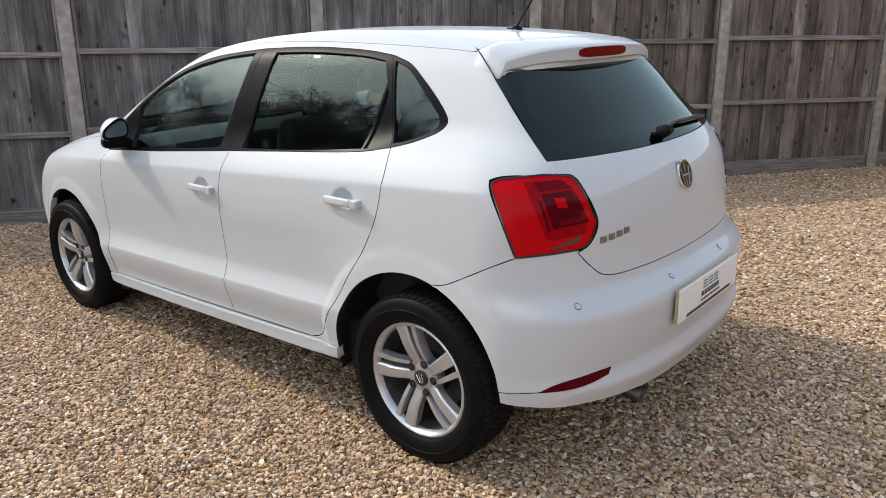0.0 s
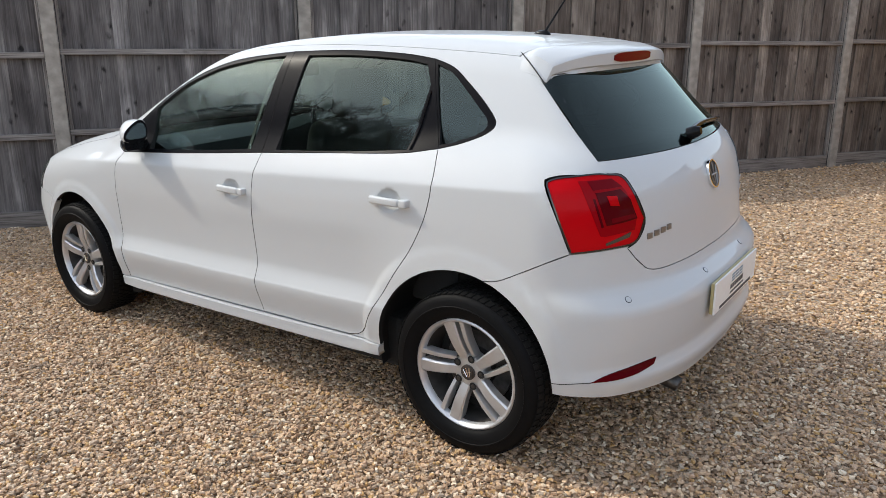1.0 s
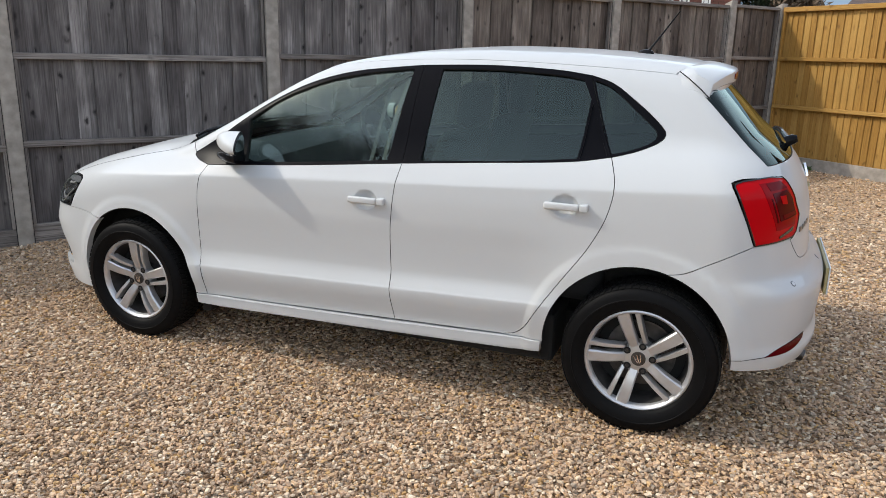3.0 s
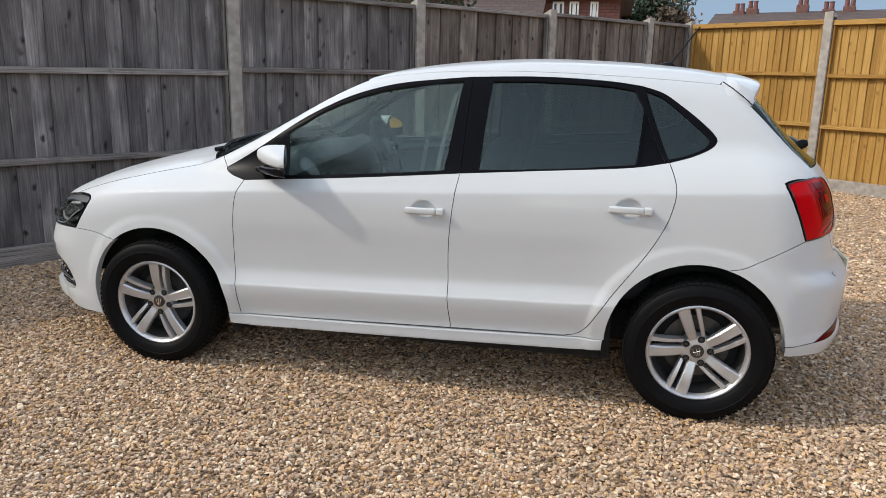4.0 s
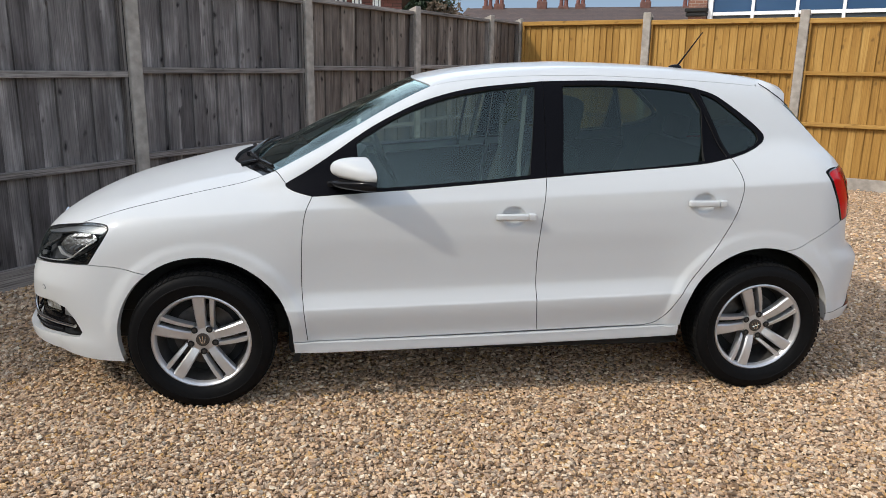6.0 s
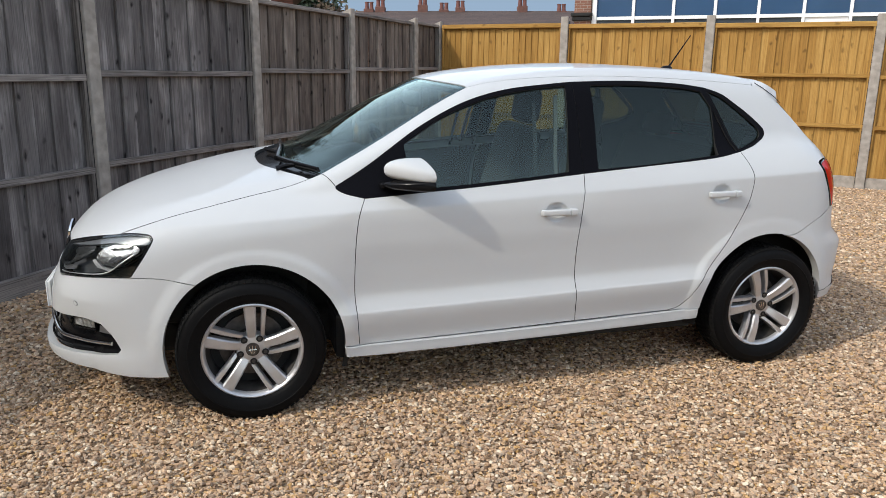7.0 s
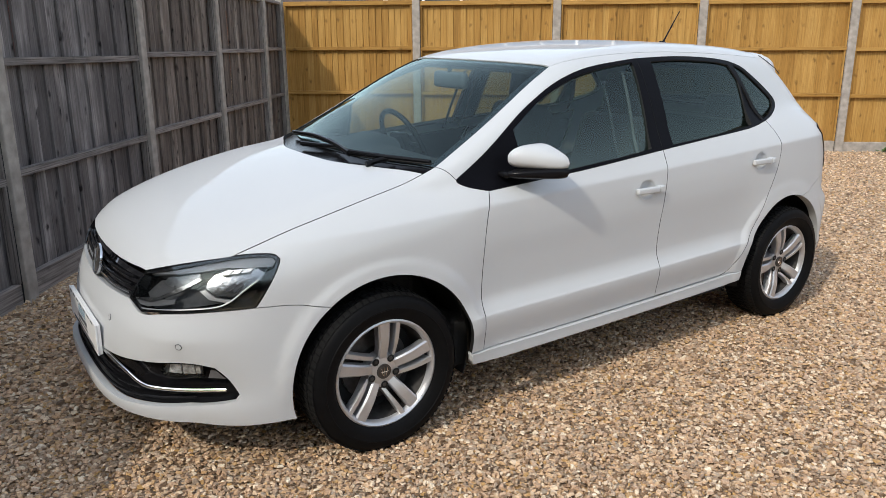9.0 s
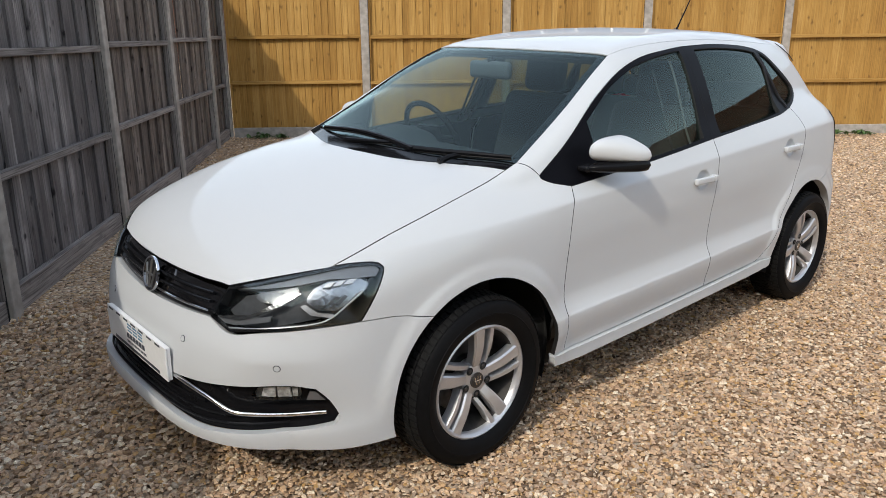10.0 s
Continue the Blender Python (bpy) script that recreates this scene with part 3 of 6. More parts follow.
def solve(f, lo, hi, n):
    """The distance at which each ray of f leaves the shape."""
    a, b = np.full(n, float(lo)), np.full(n, float(hi))
    for _ in range(34):
        m = (a + b) / 2
        inside = shape(*f(m)) < 0
        a, b = np.where(inside, m, a), np.where(inside, b, m)
    return (a + b) / 2


def cols(p):
    p = np.atleast_2d(np.asarray(p, float))
    return p[:, 0], p[:, 1]


def on_side(p):
    """(x, z) -> a place on the left flank."""
    x, z = cols(p)
    y = solve(lambda d: (x, d, z), 0, 1.2, len(x))
    return np.stack([x, y, z], 1)


def on_top(p):
    """(x, y) -> a place on the upper surfaces."""
    x, y = cols(p)
    z = solve(lambda d: (x, y, d), 0.45, 1.8, len(x))
    return np.stack([x, y, z], 1)


def on_nose(p):
    y, z = cols(p)
    x = solve(lambda d: (d, y, z), 1.1, 2.4, len(y))
    return np.stack([x, y, z], 1)


def on_tail(p):
    y, z = cols(p)
    x = solve(lambda d: (-d, y, z), 0.9, 2.4, len(y))
    return np.stack([-x, y, z], 1)


RING_Z, NOSE_AXIS, TAIL_AXIS, REACH = 0.55, 1.15, -1.05, 0.8


def to_uv(kind, p):
    p = np.asarray(p, float)
    if kind == "ring":
        return np.stack([p[:, 0], np.arctan2(p[:, 2] - RING_Z, p[:, 1]) * REACH], 1)
    if kind == "nose":
        return np.stack([np.arctan2(p[:, 1], p[:, 0] - NOSE_AXIS) * REACH, p[:, 2]], 1)
    return np.stack([np.arctan2(p[:, 1], TAIL_AXIS - p[:, 0]) * REACH, p[:, 2]], 1)


def from_uv(kind, uv):
    u, v = uv[:, 0], uv[:, 1]
    if kind == "ring":
        c, s = np.cos(v / REACH), np.sin(v / REACH)
        r = solve(lambda d: (u, d * c, RING_Z + d * s), 0, 2, len(u))
        return np.stack([u, r * c, RING_Z + r * s], 1)
    c, s = np.cos(u / REACH), np.sin(u / REACH)
    if kind == "nose":
        r = solve(lambda d: (NOSE_AXIS + d * c, d * s, v), 0, 1.6, len(u))
        return np.stack([NOSE_AXIS + r * c, r * s, v], 1)
    r = solve(lambda d: (TAIL_AXIS - d * c, d * s, v), 0, 1.6, len(u))
    return np.stack([TAIL_AXIS - r * c, r * s, v], 1)


def normals_at(p):
    e = 0.004
    x, y, z = p[:, 0], p[:, 1], p[:, 2]
    g = np.stack([shape(x + e, y, z) - shape(x - e, y, z), shape(x, y + e, z) - shape(x, y - e, z), shape(x, y, z + e) - shape(x, y, z - e)], 1)
    return g / np.linalg.norm(g, axis=1)[:, None]


def spline(pts, step=0.012):
    """Points along a smooth line through pts (in the panel's own plane)."""
    p = np.asarray(pts, float)
    if len(p) == 2:
        n = max(1, int(np.linalg.norm(p[1] - p[0]) / step))
        return [p[0] + (p[1] - p[0]) * k / n for k in range(n)]
    e = np.concatenate([[2 * p[0] - p[1]], p, [2 * p[-1] - p[-2]]])
    out = []
    for i in range(1, len(e) - 2):
        n = max(1, int(np.linalg.norm(e[i + 1] - e[i]) / step))
        for k in range(n):
            t = k / n
            out.append(0.5 * (2 * e[i] + (e[i + 1] - e[i - 1]) * t + (2 * e[i - 1] - 5 * e[i] + 4 * e[i + 1] - e[i + 2]) * t * t + (3 * e[i] - e[i - 1] - 3 * e[i + 1] + e[i + 2]) * t**3))
    return out


def loop(kind, segs, step=0.012):
    """A closed outline in uv from segments of 3D places; each segment ends where the next begins."""
    out = []
    for s in segs:
        out += spline(to_uv(kind, s), step)
    return np.array(out)


def area2(p):
    q = np.roll(p, -1, 0)
    return float(np.sum(p[:, 0] * q[:, 1] - q[:, 0] * p[:, 1]))


def inset(p, d):
    """The outline drawn in by d on all sides."""
    if area2(p) < 0:
        p = p[::-1]
    t1, t2 = p - np.roll(p, 1, 0), np.roll(p, -1, 0) - p
    t1, t2 = t1 / (np.linalg.norm(t1, axis=1)[:, None] + 1e-9), t2 / (np.linalg.norm(t2, axis=1)[:, None] + 1e-9)
    n = np.stack([-(t1 + t2)[:, 1], (t1 + t2)[:, 0]], 1)
    n = n / np.maximum(np.linalg.norm(n, axis=1)[:, None], 0.5)
    return p + n * d


def inside(p, poly):
    x, y = p[:, 0], p[:, 1]
    hit = np.zeros(len(p), bool)
    q = np.roll(poly, -1, 0)
    for (x1, y1), (x2, y2) in zip(poly, q):
        if y1 != y2:
            hit ^= ((y1 > y) != (y2 > y)) & (x < (x2 - x1) * (y - y1) / (y2 - y1) + x1)
    return hit


def off_line(p, poly):
    q = np.roll(poly, -1, 0)
    best = np.full(len(p), 9.0)
    for a, b in zip(poly, q):
        d = b - a
        t = np.clip(((p - a) @ d) / max(d @ d, 1e-12), 0, 1)
        best = np.minimum(best, np.linalg.norm(p - a - t[:, None] * d, axis=1))
    return best


def panel(name, kind, outline, mat, parent, label="", holes=(), gap=0.0015, lift=0.0, depth=0.018, grid=0.03, edge=None, sign=1, both=False, warp=None):
    """A skin on the car's surface inside an outline, with its edge turned in. sign -1: the other side; both: the outline spans the middle line."""
    rim = [inset(outline, gap)] + [inset(h, -gap)[::-1] for h in holes]
    lo, hi = outline.min(0), outline.max(0)
    gu, gv2 = np.meshgrid(np.arange(lo[0], hi[0], grid), np.arange(lo[1], hi[1], grid))
    g = np.stack([gu.ravel() + (np.arange(gu.size) // gu.shape[1] % 2) * grid / 2, gv2.ravel()], 1)
    if kind == "ring" and sign > 0 and not both and grid < 0.02 and name != "sill":
        xs = np.arange(lo[0], hi[0], 0.010)
        fine = [(x, float(shoulder(x)) + d) for x in xs for d in (-0.012, -0.005, 0.0, 0.005, 0.012)]
        fine += [(x, 0.4515 - 0.027 * x + d) for x in xs[np.abs(xs) < 1.0] for d in (-0.010, -0.002, 0.0027, 0.0055, 0.014)]
        for hx, hz in HANDLES:
            fine += [(hx - 0.004 + 0.052 * f * math.cos(a), hz + 0.041 * f * math.sin(a)) for f in (0.6, 0.8, 0.9, 0.97, 1.0, 1.05) for a in np.linspace(0, 6.2, 44)]
        g = np.concatenate([g, to_uv("ring", on_side(fine))])
    keep = inside(g, rim[0]) & (off_line(g, rim[0]) > min(grid * 0.4, 0.003))
    for h in rim[1:]:
        keep &= ~inside(g, h) & (off_line(g, h) > min(grid * 0.4, 0.003))
    pts, edges = [], []
    for r in rim:
        k = len(pts)
        pts += [tuple(q) for q in r]
        edges += [(k + i, k + (i + 1) % len(r)) for i in range(len(r))]
    pts += [tuple(q) for q in g[keep]]
    vs, es, fs, *_ = delaunay_2d_cdt([Vector(q) for q in pts], edges, [], 0, 1e-6)
    uv = np.array([v[:] for v in vs])
    tri = np.array([f for f in fs if len(f) == 3])
    mid = uv[tri].mean(1)
    ok = inside(mid, rim[0])
    for h in rim[1:]:
        ok &= ~inside(mid, h)
    tri = tri[ok]
    co = from_uv(kind, uv)
    no = normals_at(co)
    if name in ("window_pane", "pane"):
        x, z, e = co[:, 0], co[:, 2], 0.004
        use = z < 1.16
        co[use, 1] = np.minimum(co[:, 1], cabin_y(x, z))[use]
        n2 = np.stack([cabin_y(x - e, z) - cabin_y(x + e, z), np.full(len(x), 2 * e), cabin_y(x, z - e) - cabin_y(x, z + e)], 1)
        no[use] = (n2 / np.linalg.norm(n2, axis=1)[:, None])[use]
    co = co + no * lift
    if warp is not None:
        co = warp(co, no, uv)
    # outward order
    a, b, c = co[tri[:, 0]], co[tri[:, 1]], co[tri[:, 2]]
    flip = np.einsum("ij,ij->i", np.cross(b - a, c - a), no[tri[:, 0]]) < 0
    tri[flip] = tri[flip][:, ::-1]
    # turned-in edge, black by default: the shade in the shut lines as colour
    seen = {}
    for f in tri:
        for i in range(3):
            e = (int(f[i]), int(f[(i + 1) % 3]))
            seen[e] = seen.get(e, 0) + 1
    border = [e for e in seen if (e[1], e[0]) not in seen]
    ids = sorted({i for e in border for i in e})
    top = {i: len(co) + k for k, i in enumerate(ids)}
    low = {i: len(co) + len(ids) + k for k, i in enumerate(ids)}
    verts = np.concatenate([co, co[ids], co[ids] - no[ids] * depth])
    nrm = np.concatenate([no, no[ids], no[ids]])
    faces = [tuple(f) for f in tri] + [(top[b2], top[a2], low[a2], low[b2]) for a2, b2 in border]
    index = [0] * len(tri) + [1] * len(border)
    for a2, b2 in border:
        d = verts[b2] - verts[a2]
        w = np.cross(d, no[a2])
        w = w / (np.linalg.norm(w) + 1e-9)
        for i in (a2, b2):
            nrm[top[i]] = w
            nrm[low[i]] = w
    if sign < 0:
        verts, nrm = verts * [1, -1, 1], nrm * [1, -1, 1]
        faces = [f[::-1] for f in faces]
    me = mesh_of(name, verts, faces, [mat, edge or M_SEALGAP], smooth=True, index=index, normals=nrm)
    return part(name, me, None, parent, label)


S, T, N, R = on_side, on_top, on_nose, on_tail


# ---- the car ----
car = tagged(new("car"), "white five-door hatchback with dark rear windows parked on gravel", "car")


def arc(ax, az, r, a0, a1, n=14):
    return [(ax + r * math.cos(radians(a0 + (a1 - a0) * k / n)), az + r * math.sin(radians(a0 + (a1 - a0) * k / n))) for k in range(n + 1)]


P = np.array
BELT_F = [(0.762, 0.906), (0.529, 0.923), (0.29, 0.940), (0.052, 0.960), (-0.221, 0.983)]
BELT_R = [(-0.221, 0.983), (-0.542, 1.007), (-0.90, 1.033), (-1.064, 1.058)]
EDGE_F = [(0.795, 0.281), (0.804, 0.391), (0.813, 0.515), (0.810, 0.668), (0.803, 0.768), (0.79, 0.844), (0.762, 0.906)]
EDGE_B = [(-0.221, 0.983), (-0.196, 0.789), (-0.186, 0.640), (-0.190, 0.441), (-0.203, 0.309)]
EDGE_R = [(-1.064, 1.058), (-1.087, 1.0), (-1.095, 0.956), (-1.089, 0.90), (-1.064, 0.817), (-1.003, 0.702), (-0.917, 0.578), (-0.831, 0.448), (-0.781, 0.367), (-0.740, 0.333), (-0.690, 0.321)]
CORNER_A = [(0.762, 0.906), (0.833, 0.922), (0.872, 0.940), (0.872, 0.950)]
TOP_F = [(0.872, 0.950), (0.729, 1.035), (0.540, 1.162), (0.422, 1.227), (0.303, 1.280), (0.182, 1.317), (0.061, 1.341), (-0.085, 1.357), (-0.232, 1.370)]
TOP_R = [(-0.232, 1.370), (-0.55, 1.376), (-0.795, 1.365), (-0.938, 1.348)]
TOP_Q = [(-0.938, 1.348), (-1.026, 1.321), (-1.103, 1.272), (-1.175, 1.219), (-1.231, 1.169), (-1.246, 1.142), (-1.222, 1.113), (-1.148, 1.081), (-1.064, 1.058)]
SCREEN_EDGE = P([(0.255, 0.517, 1.345), (0.43, 0.556, 1.256), (0.604, 0.594, 1.162), (0.79, 0.628, 1.064), (0.921, 0.648, 0.995)])
DITCH = on_top([(-1.25, 0.491), (-1.0, 0.505), (-0.6, 0.516), (-0.2, 0.519), (0.1, 0.518), (0.255, 0.517)])
SHUT = on_top([(0.972, 0.640), (1.067, 0.644), (1.25, 0.664), (1.40, 0.672), (1.52, 0.672), (1.63, 0.668), (1.724, 0.652)])
LAMP_TOP = P([(1.724, 0.652, 0.776), (1.671, 0.683, 0.783), (1.612, 0.716, 0.7835), (1.597, 0.727, 0.779)])
LAMP_BACK = on_side([(1.597, 0.779), (1.588, 0.768), (1.592, 0.757), (1.619, 0.712), (1.682, 0.619)])
SPLIT_F = on_side([(1.682, 0.619), (1.575, 0.614), (1.50, 0.600), (1.44, 0.588)])
FA = arc(1.22, 0.300, 0.362, 52.6, -17, 16)
FA_BACK = arc(1.22, 0.300, 0.362, 52.6, 183, 26)
RA_FRONT = arc(-1.212, 0.318, 0.354, 0, 107, 22)
RA_BACK = arc(-1.212, 0.318, 0.354, 107, 181, 16)
SPLIT_R = on_side([(-1.316, 0.656), (-1.372, 0.668), (-1.447, 0.705), (-1.523, 0.745), (-1.595, 0.780)])
TAIL_FRONT = on_side([(-1.595, 0.780), (-1.556, 0.878), (-1.496, 0.997)])
TAIL_TOP = P([(-1.496, 0.737, 0.997), (-1.526, 0.719, 1.010), (-1.626, 0.660, 1.018), (-1.660, 0.638, 1.015)])
HATCH_EDGE = P([(-1.660, 0.638, 1.015), (-1.626, 0.630, 1.047), (-1.549, 0.605, 1.113), (-1.444, 0.574, 1.214), (-1.352, 0.542, 1.304), (-1.25, 0.491, 1.373)])


def glued(*runs):
    out = [np.asarray(runs[0], float)]
    for r in runs[1:]:
        out.append(np.asarray(r, float)[1:])
    return np.concatenate(out)


def side_loop(*segs):
    """An outline on the flank from runs of (x, z), each beginning where the last ended."""
    return loop("ring", [on_side(s) for s in segs])


for sign in (1, -1):
    tag = "left" if sign > 0 else "right"
    # body side: A-pillar, roof rail, C-pillar and rear quarter in one skin
    o = loop("ring", [on_side(TOP_F), on_side(TOP_R), on_side(TOP_Q), on_side(EDGE_R), on_side([EDGE_R[-1], (-0.70, 0.318), RA_FRONT[0]]),
                      on_side(RA_FRONT), glued(on_side([RA_FRONT[-1]]), SPLIT_R[0:]), TAIL_FRONT, TAIL_TOP, HATCH_EDGE, DITCH, SCREEN_EDGE,
                      P([SCREEN_EDGE[-1], on_side([TOP_F[0]])[0]])])
    panel("side_panel", "ring", o, M_PAINT, car, "white painted side panel with roof pillars", sign=sign, grid=0.014 if sign > 0 else 0.03)
    o = loop("ring", [SHUT, LAMP_TOP, LAMP_BACK, SPLIT_F, on_side(FA_BACK), on_side([FA_BACK[-1], EDGE_F[0]]), on_side(EDGE_F), on_side(CORNER_A),
                      P([on_side([CORNER_A[-1]])[0], SCREEN_EDGE[-1]]), P([SCREEN_EDGE[-1], SHUT[0]])])
    panel("front_wing", "ring", o, M_PAINT, car, sign=sign, grid=0.012 if sign > 0 else 0.03)
    # doors
    for name, segs, frame_segs, panes, han in (
        ("front_door", (EDGE_F, BELT_F, EDGE_B, [EDGE_B[-1], EDGE_F[0]]),
         (CORNER_A, TOP_F, [TOP_F[-1], BELT_F[-1]], BELT_F[::-1]),
         [("window_pane", M_GLASS, ([(0.578, 1.113), (0.421, 1.211), (0.301, 1.261), (0.181, 1.300), (0.06, 1.324), (-0.061, 1.341), (-0.193, 1.353)], [(-0.193, 1.353), (-0.15, 0.992)],
                                    [(-0.15, 0.992), (0.05, 0.973), (0.30, 0.953), (0.56, 0.935)], [(0.56, 0.935), (0.578, 1.113)]))], HANDLES[0]),
        ("rear_door", (BELT_R, EDGE_R, [EDGE_R[-1], EDGE_B[-1]], EDGE_B[::-1]),
         (TOP_R, [TOP_R[-1], BELT_R[-1]], BELT_R[::-1], [BELT_R[0], TOP_R[0]]),
         [("window_pane", M_PRIVACY, ([(-0.321, 1.355), (-0.549, 1.358), (-0.794, 1.346), (-0.912, 1.330)], [(-0.912, 1.330), (-0.952, 1.26)], [(-0.952, 1.26), (-0.935, 1.046)],
                                      [(-0.935, 1.046), (-0.662, 1.021), (-0.297, 0.999)], [(-0.297, 0.999), (-0.321, 1.355)])),
          ("quarter_pane", M_FRAME, ([(-0.962, 1.245), (-1.045, 1.062)], [(-1.045, 1.062), (-0.946, 1.046)], [(-0.946, 1.046), (-0.962, 1.245)]))], HANDLES[1]),
    ):
        skin = panel(name, "ring", side_loop(*segs), M_PAINT, car, "closed white %s" % name.replace("_", " "), sign=sign, grid=0.009 if sign > 0 else 0.03)
        holes = [side_loop(*p[2]) for p in panes]
        panel("window_frame", "ring", side_loop(*frame_segs), M_FRAME, skin, "black window surround", holes=holes, gap=0.001, lift=0.001, sign=sign, grid=0.03, depth=0.02)
        for pn, pm, ps in panes:
            panel(pn, "ring", side_loop(*ps), pm, skin, "", gap=-0.004, lift=-0.006, sign=sign, grid=0.06, depth=0.003)
        panel("door_trim", "ring", side_loop(*segs), M_DASH, skin, "", gap=0.01, lift=-0.07, sign=sign, grid=0.08, depth=0.01)
        # pull handle with its lock cap
        hx, hz = han
        y0 = float(flank_y(P([hx + 0.09]), P([hz]))[0])
        bm = bmesh.new()
        box(bm, (-0.0633, 0.003, -0.0140), (0.074, 0.021, 0.0140), 0.008, seg=4)
        for v in bm.verts:
            v.co.y -= 0.9 * max(v.co.x, 0) ** 2
        for v in bm.verts:
            v.co.y *= sign
        if sign < 0:
            bmesh.ops.reverse_faces(bm, faces=bm.faces)
        hd = part("handle", bm, M_PAINT, skin, "white pull handle", smooth=True)
        hd.location = (hx + 0.0, sign * (y0 + 0.003), hz)
        bm = bmesh.new()
        box(bm, (-0.096, -0.010, -0.0140), (-0.0639, 0.0235, 0.0140), 0.0055, seg=4)
        for v in bm.verts:
            v.co.y *= sign
        if sign < 0:
            bmesh.ops.reverse_faces(bm, faces=bm.faces)
        lk = part("lock_cap", bm, M_PAINT, skin, smooth=True)
        lk.location = (hx, sign * y0, hz)
        bm = bmesh.new()
        box(bm, (0.052, -0.01, -0.010), (0.068, 0.02, 0.010), 0.004)
        for v in bm.verts:
            v.co.y *= sign
        part("handle_foot", bm, M_PAINT, skin, smooth=True).location = (hx, sign * y0, hz)
    # pale inner pillar trim with the belt beside it, just inside the glass
    trim = side_loop([(-0.150, 1.338), (-0.172, 1.342)], [(-0.172, 1.342), (-0.132, 1.10), (-0.118, 0.985)], [(-0.118, 0.985), (-0.098, 0.983)], [(-0.098, 0.983), (-0.112, 1.10), (-0.150, 1.338)])
    panel("pillar_trim", "ring", trim, M_PALETRIM, car, "pale grey inner pillar trim", lift=-0.045, sign=sign, depth=0.01, grid=0.05)
    belt = side_loop([(-0.055, 1.325), (-0.075, 1.328)], [(-0.075, 1.328), (-0.045, 1.05), (-0.040, 0.98)], [(-0.040, 0.98), (-0.020, 0.98)], [(-0.020, 0.98), (-0.025, 1.05), (-0.055, 1.325)])
    panel("seat_belt", "ring", belt, M_DASH, car, "grey seat belt", lift=-0.085, sign=sign, depth=0.003, grid=0.05)
    # fixed quarter glass
    q_out = side_loop(TOP_Q, [BELT_R[-1], TOP_R[-1]])
    q_in = side_loop([(-0.957, 1.330), (-1.028, 1.302), (-1.102, 1.247), (-1.163, 1.197), (-1.213, 1.150), (-1.198, 1.115), (-1.12, 1.083), (-1.062, 1.070)], [(-1.062, 1.070), (-0.957, 1.330)])
    qf = panel("quarter_window", "ring", q_out, M_FRAME, car, "black-framed rear quarter window", holes=[q_in], gap=0.001, lift=0.001, sign=sign, depth=0.02)
    panel("pane", "ring", q_in, M_PRIVACY, qf, gap=-0.004, lift=-0.006, sign=sign, grid=0.06, depth=0.003)
    # sill
    o = side_loop([(0.857, 0.2785), (0.0, 0.2995), (-0.853, 0.3192)], [(-0.853, 0.3192), (-0.850, 0.269)], [(-0.850, 0.269), (0.0, 0.248), (0.853, 0.230)], [(0.853, 0.230), (0.857, 0.2785)])

    def roll(co, no, uv):
        h = 0.3015 - 0.0235 * co[:, 0] - co[:, 2]
        bead = 0.006 + 0.024 * np.sin(math.pi * np.clip(h / 0.056, 0.02, 0.98)) ** 0.6
        return co + no * (bead * np.clip((0.858 - np.abs(co[:, 0])) / 0.14, 0.0, 1) ** 0.5)[:, None]

    panel("sill", "ring", o, M_PAINT, car, "white sill skirt", sign=sign, grid=0.006, edge=M_PAINT, depth=0.03, warp=roll, gap=0.0028)
    # headlight
    lamp = loop("nose", [P([(1.941, 0.425, 0.703), (1.838, 0.572, 0.750), (1.724, 0.652, 0.776)]), LAMP_TOP, LAMP_BACK,
                         P([LAMP_BACK[-1], (1.808, 0.700, 0.615), (1.931, 0.590, 0.601), (1.980, 0.490, 0.584)]), P([(1.980, 0.490, 0.584), (1.993, 0.398, 0.611)]), P([(1.993, 0.398, 0.611), (1.941, 0.425, 0.703)])])
    hl = panel("headlight", "nose", lamp, M_GLOSSBLACK, car, "dark headlight with chrome reflectors behind a clear lens", lift=-0.055, sign=sign, depth=0.02, gap=0.004, edge=M_GLOSSBLACK)
    panel("lens", "nose", lamp, M_LENS, hl, "clear lens", lift=0.001, sign=sign, grid=0.04, gap=0.003, depth=0.004)
    panel("lens_rim", "nose", lamp, M_GLOSSBLACK, hl, "", holes=[inset(lamp, 0.011)], lift=0.000, sign=sign, gap=0.002, depth=0.055, edge=M_GLOSSBLACK)
    # tail lamp
    tl = loop("tail", [TAIL_FRONT, TAIL_TOP, P([(-1.660, 0.638, 1.015), (-1.702, 0.600, 1.005), (-1.734, 0.580, 0.962), (-1.766, 0.548, 0.869)]),
                       P([(-1.766, 0.548, 0.869), (-1.757, 0.580, 0.806), (-1.741, 0.614, 0.791)]), P([(-1.741, 0.614, 0.791), (-1.669, 0.718, 0.786), TAIL_FRONT[0]])])
    tlo = panel("tail_light", "tail", tl, M_RED, car, "red tail lamp with a dark rim", sign=sign, gap=0.003, lift=0.002, grid=0.02, edge=M_GLOSSBLACK)
    panel("lamp_rim", "tail", tl, M_GLOSSBLACK, tlo, "", holes=[inset(tl, 0.008)], sign=sign, gap=0.002, lift=0.0045, grid=0.02, edge=M_GLOSSBLACK)
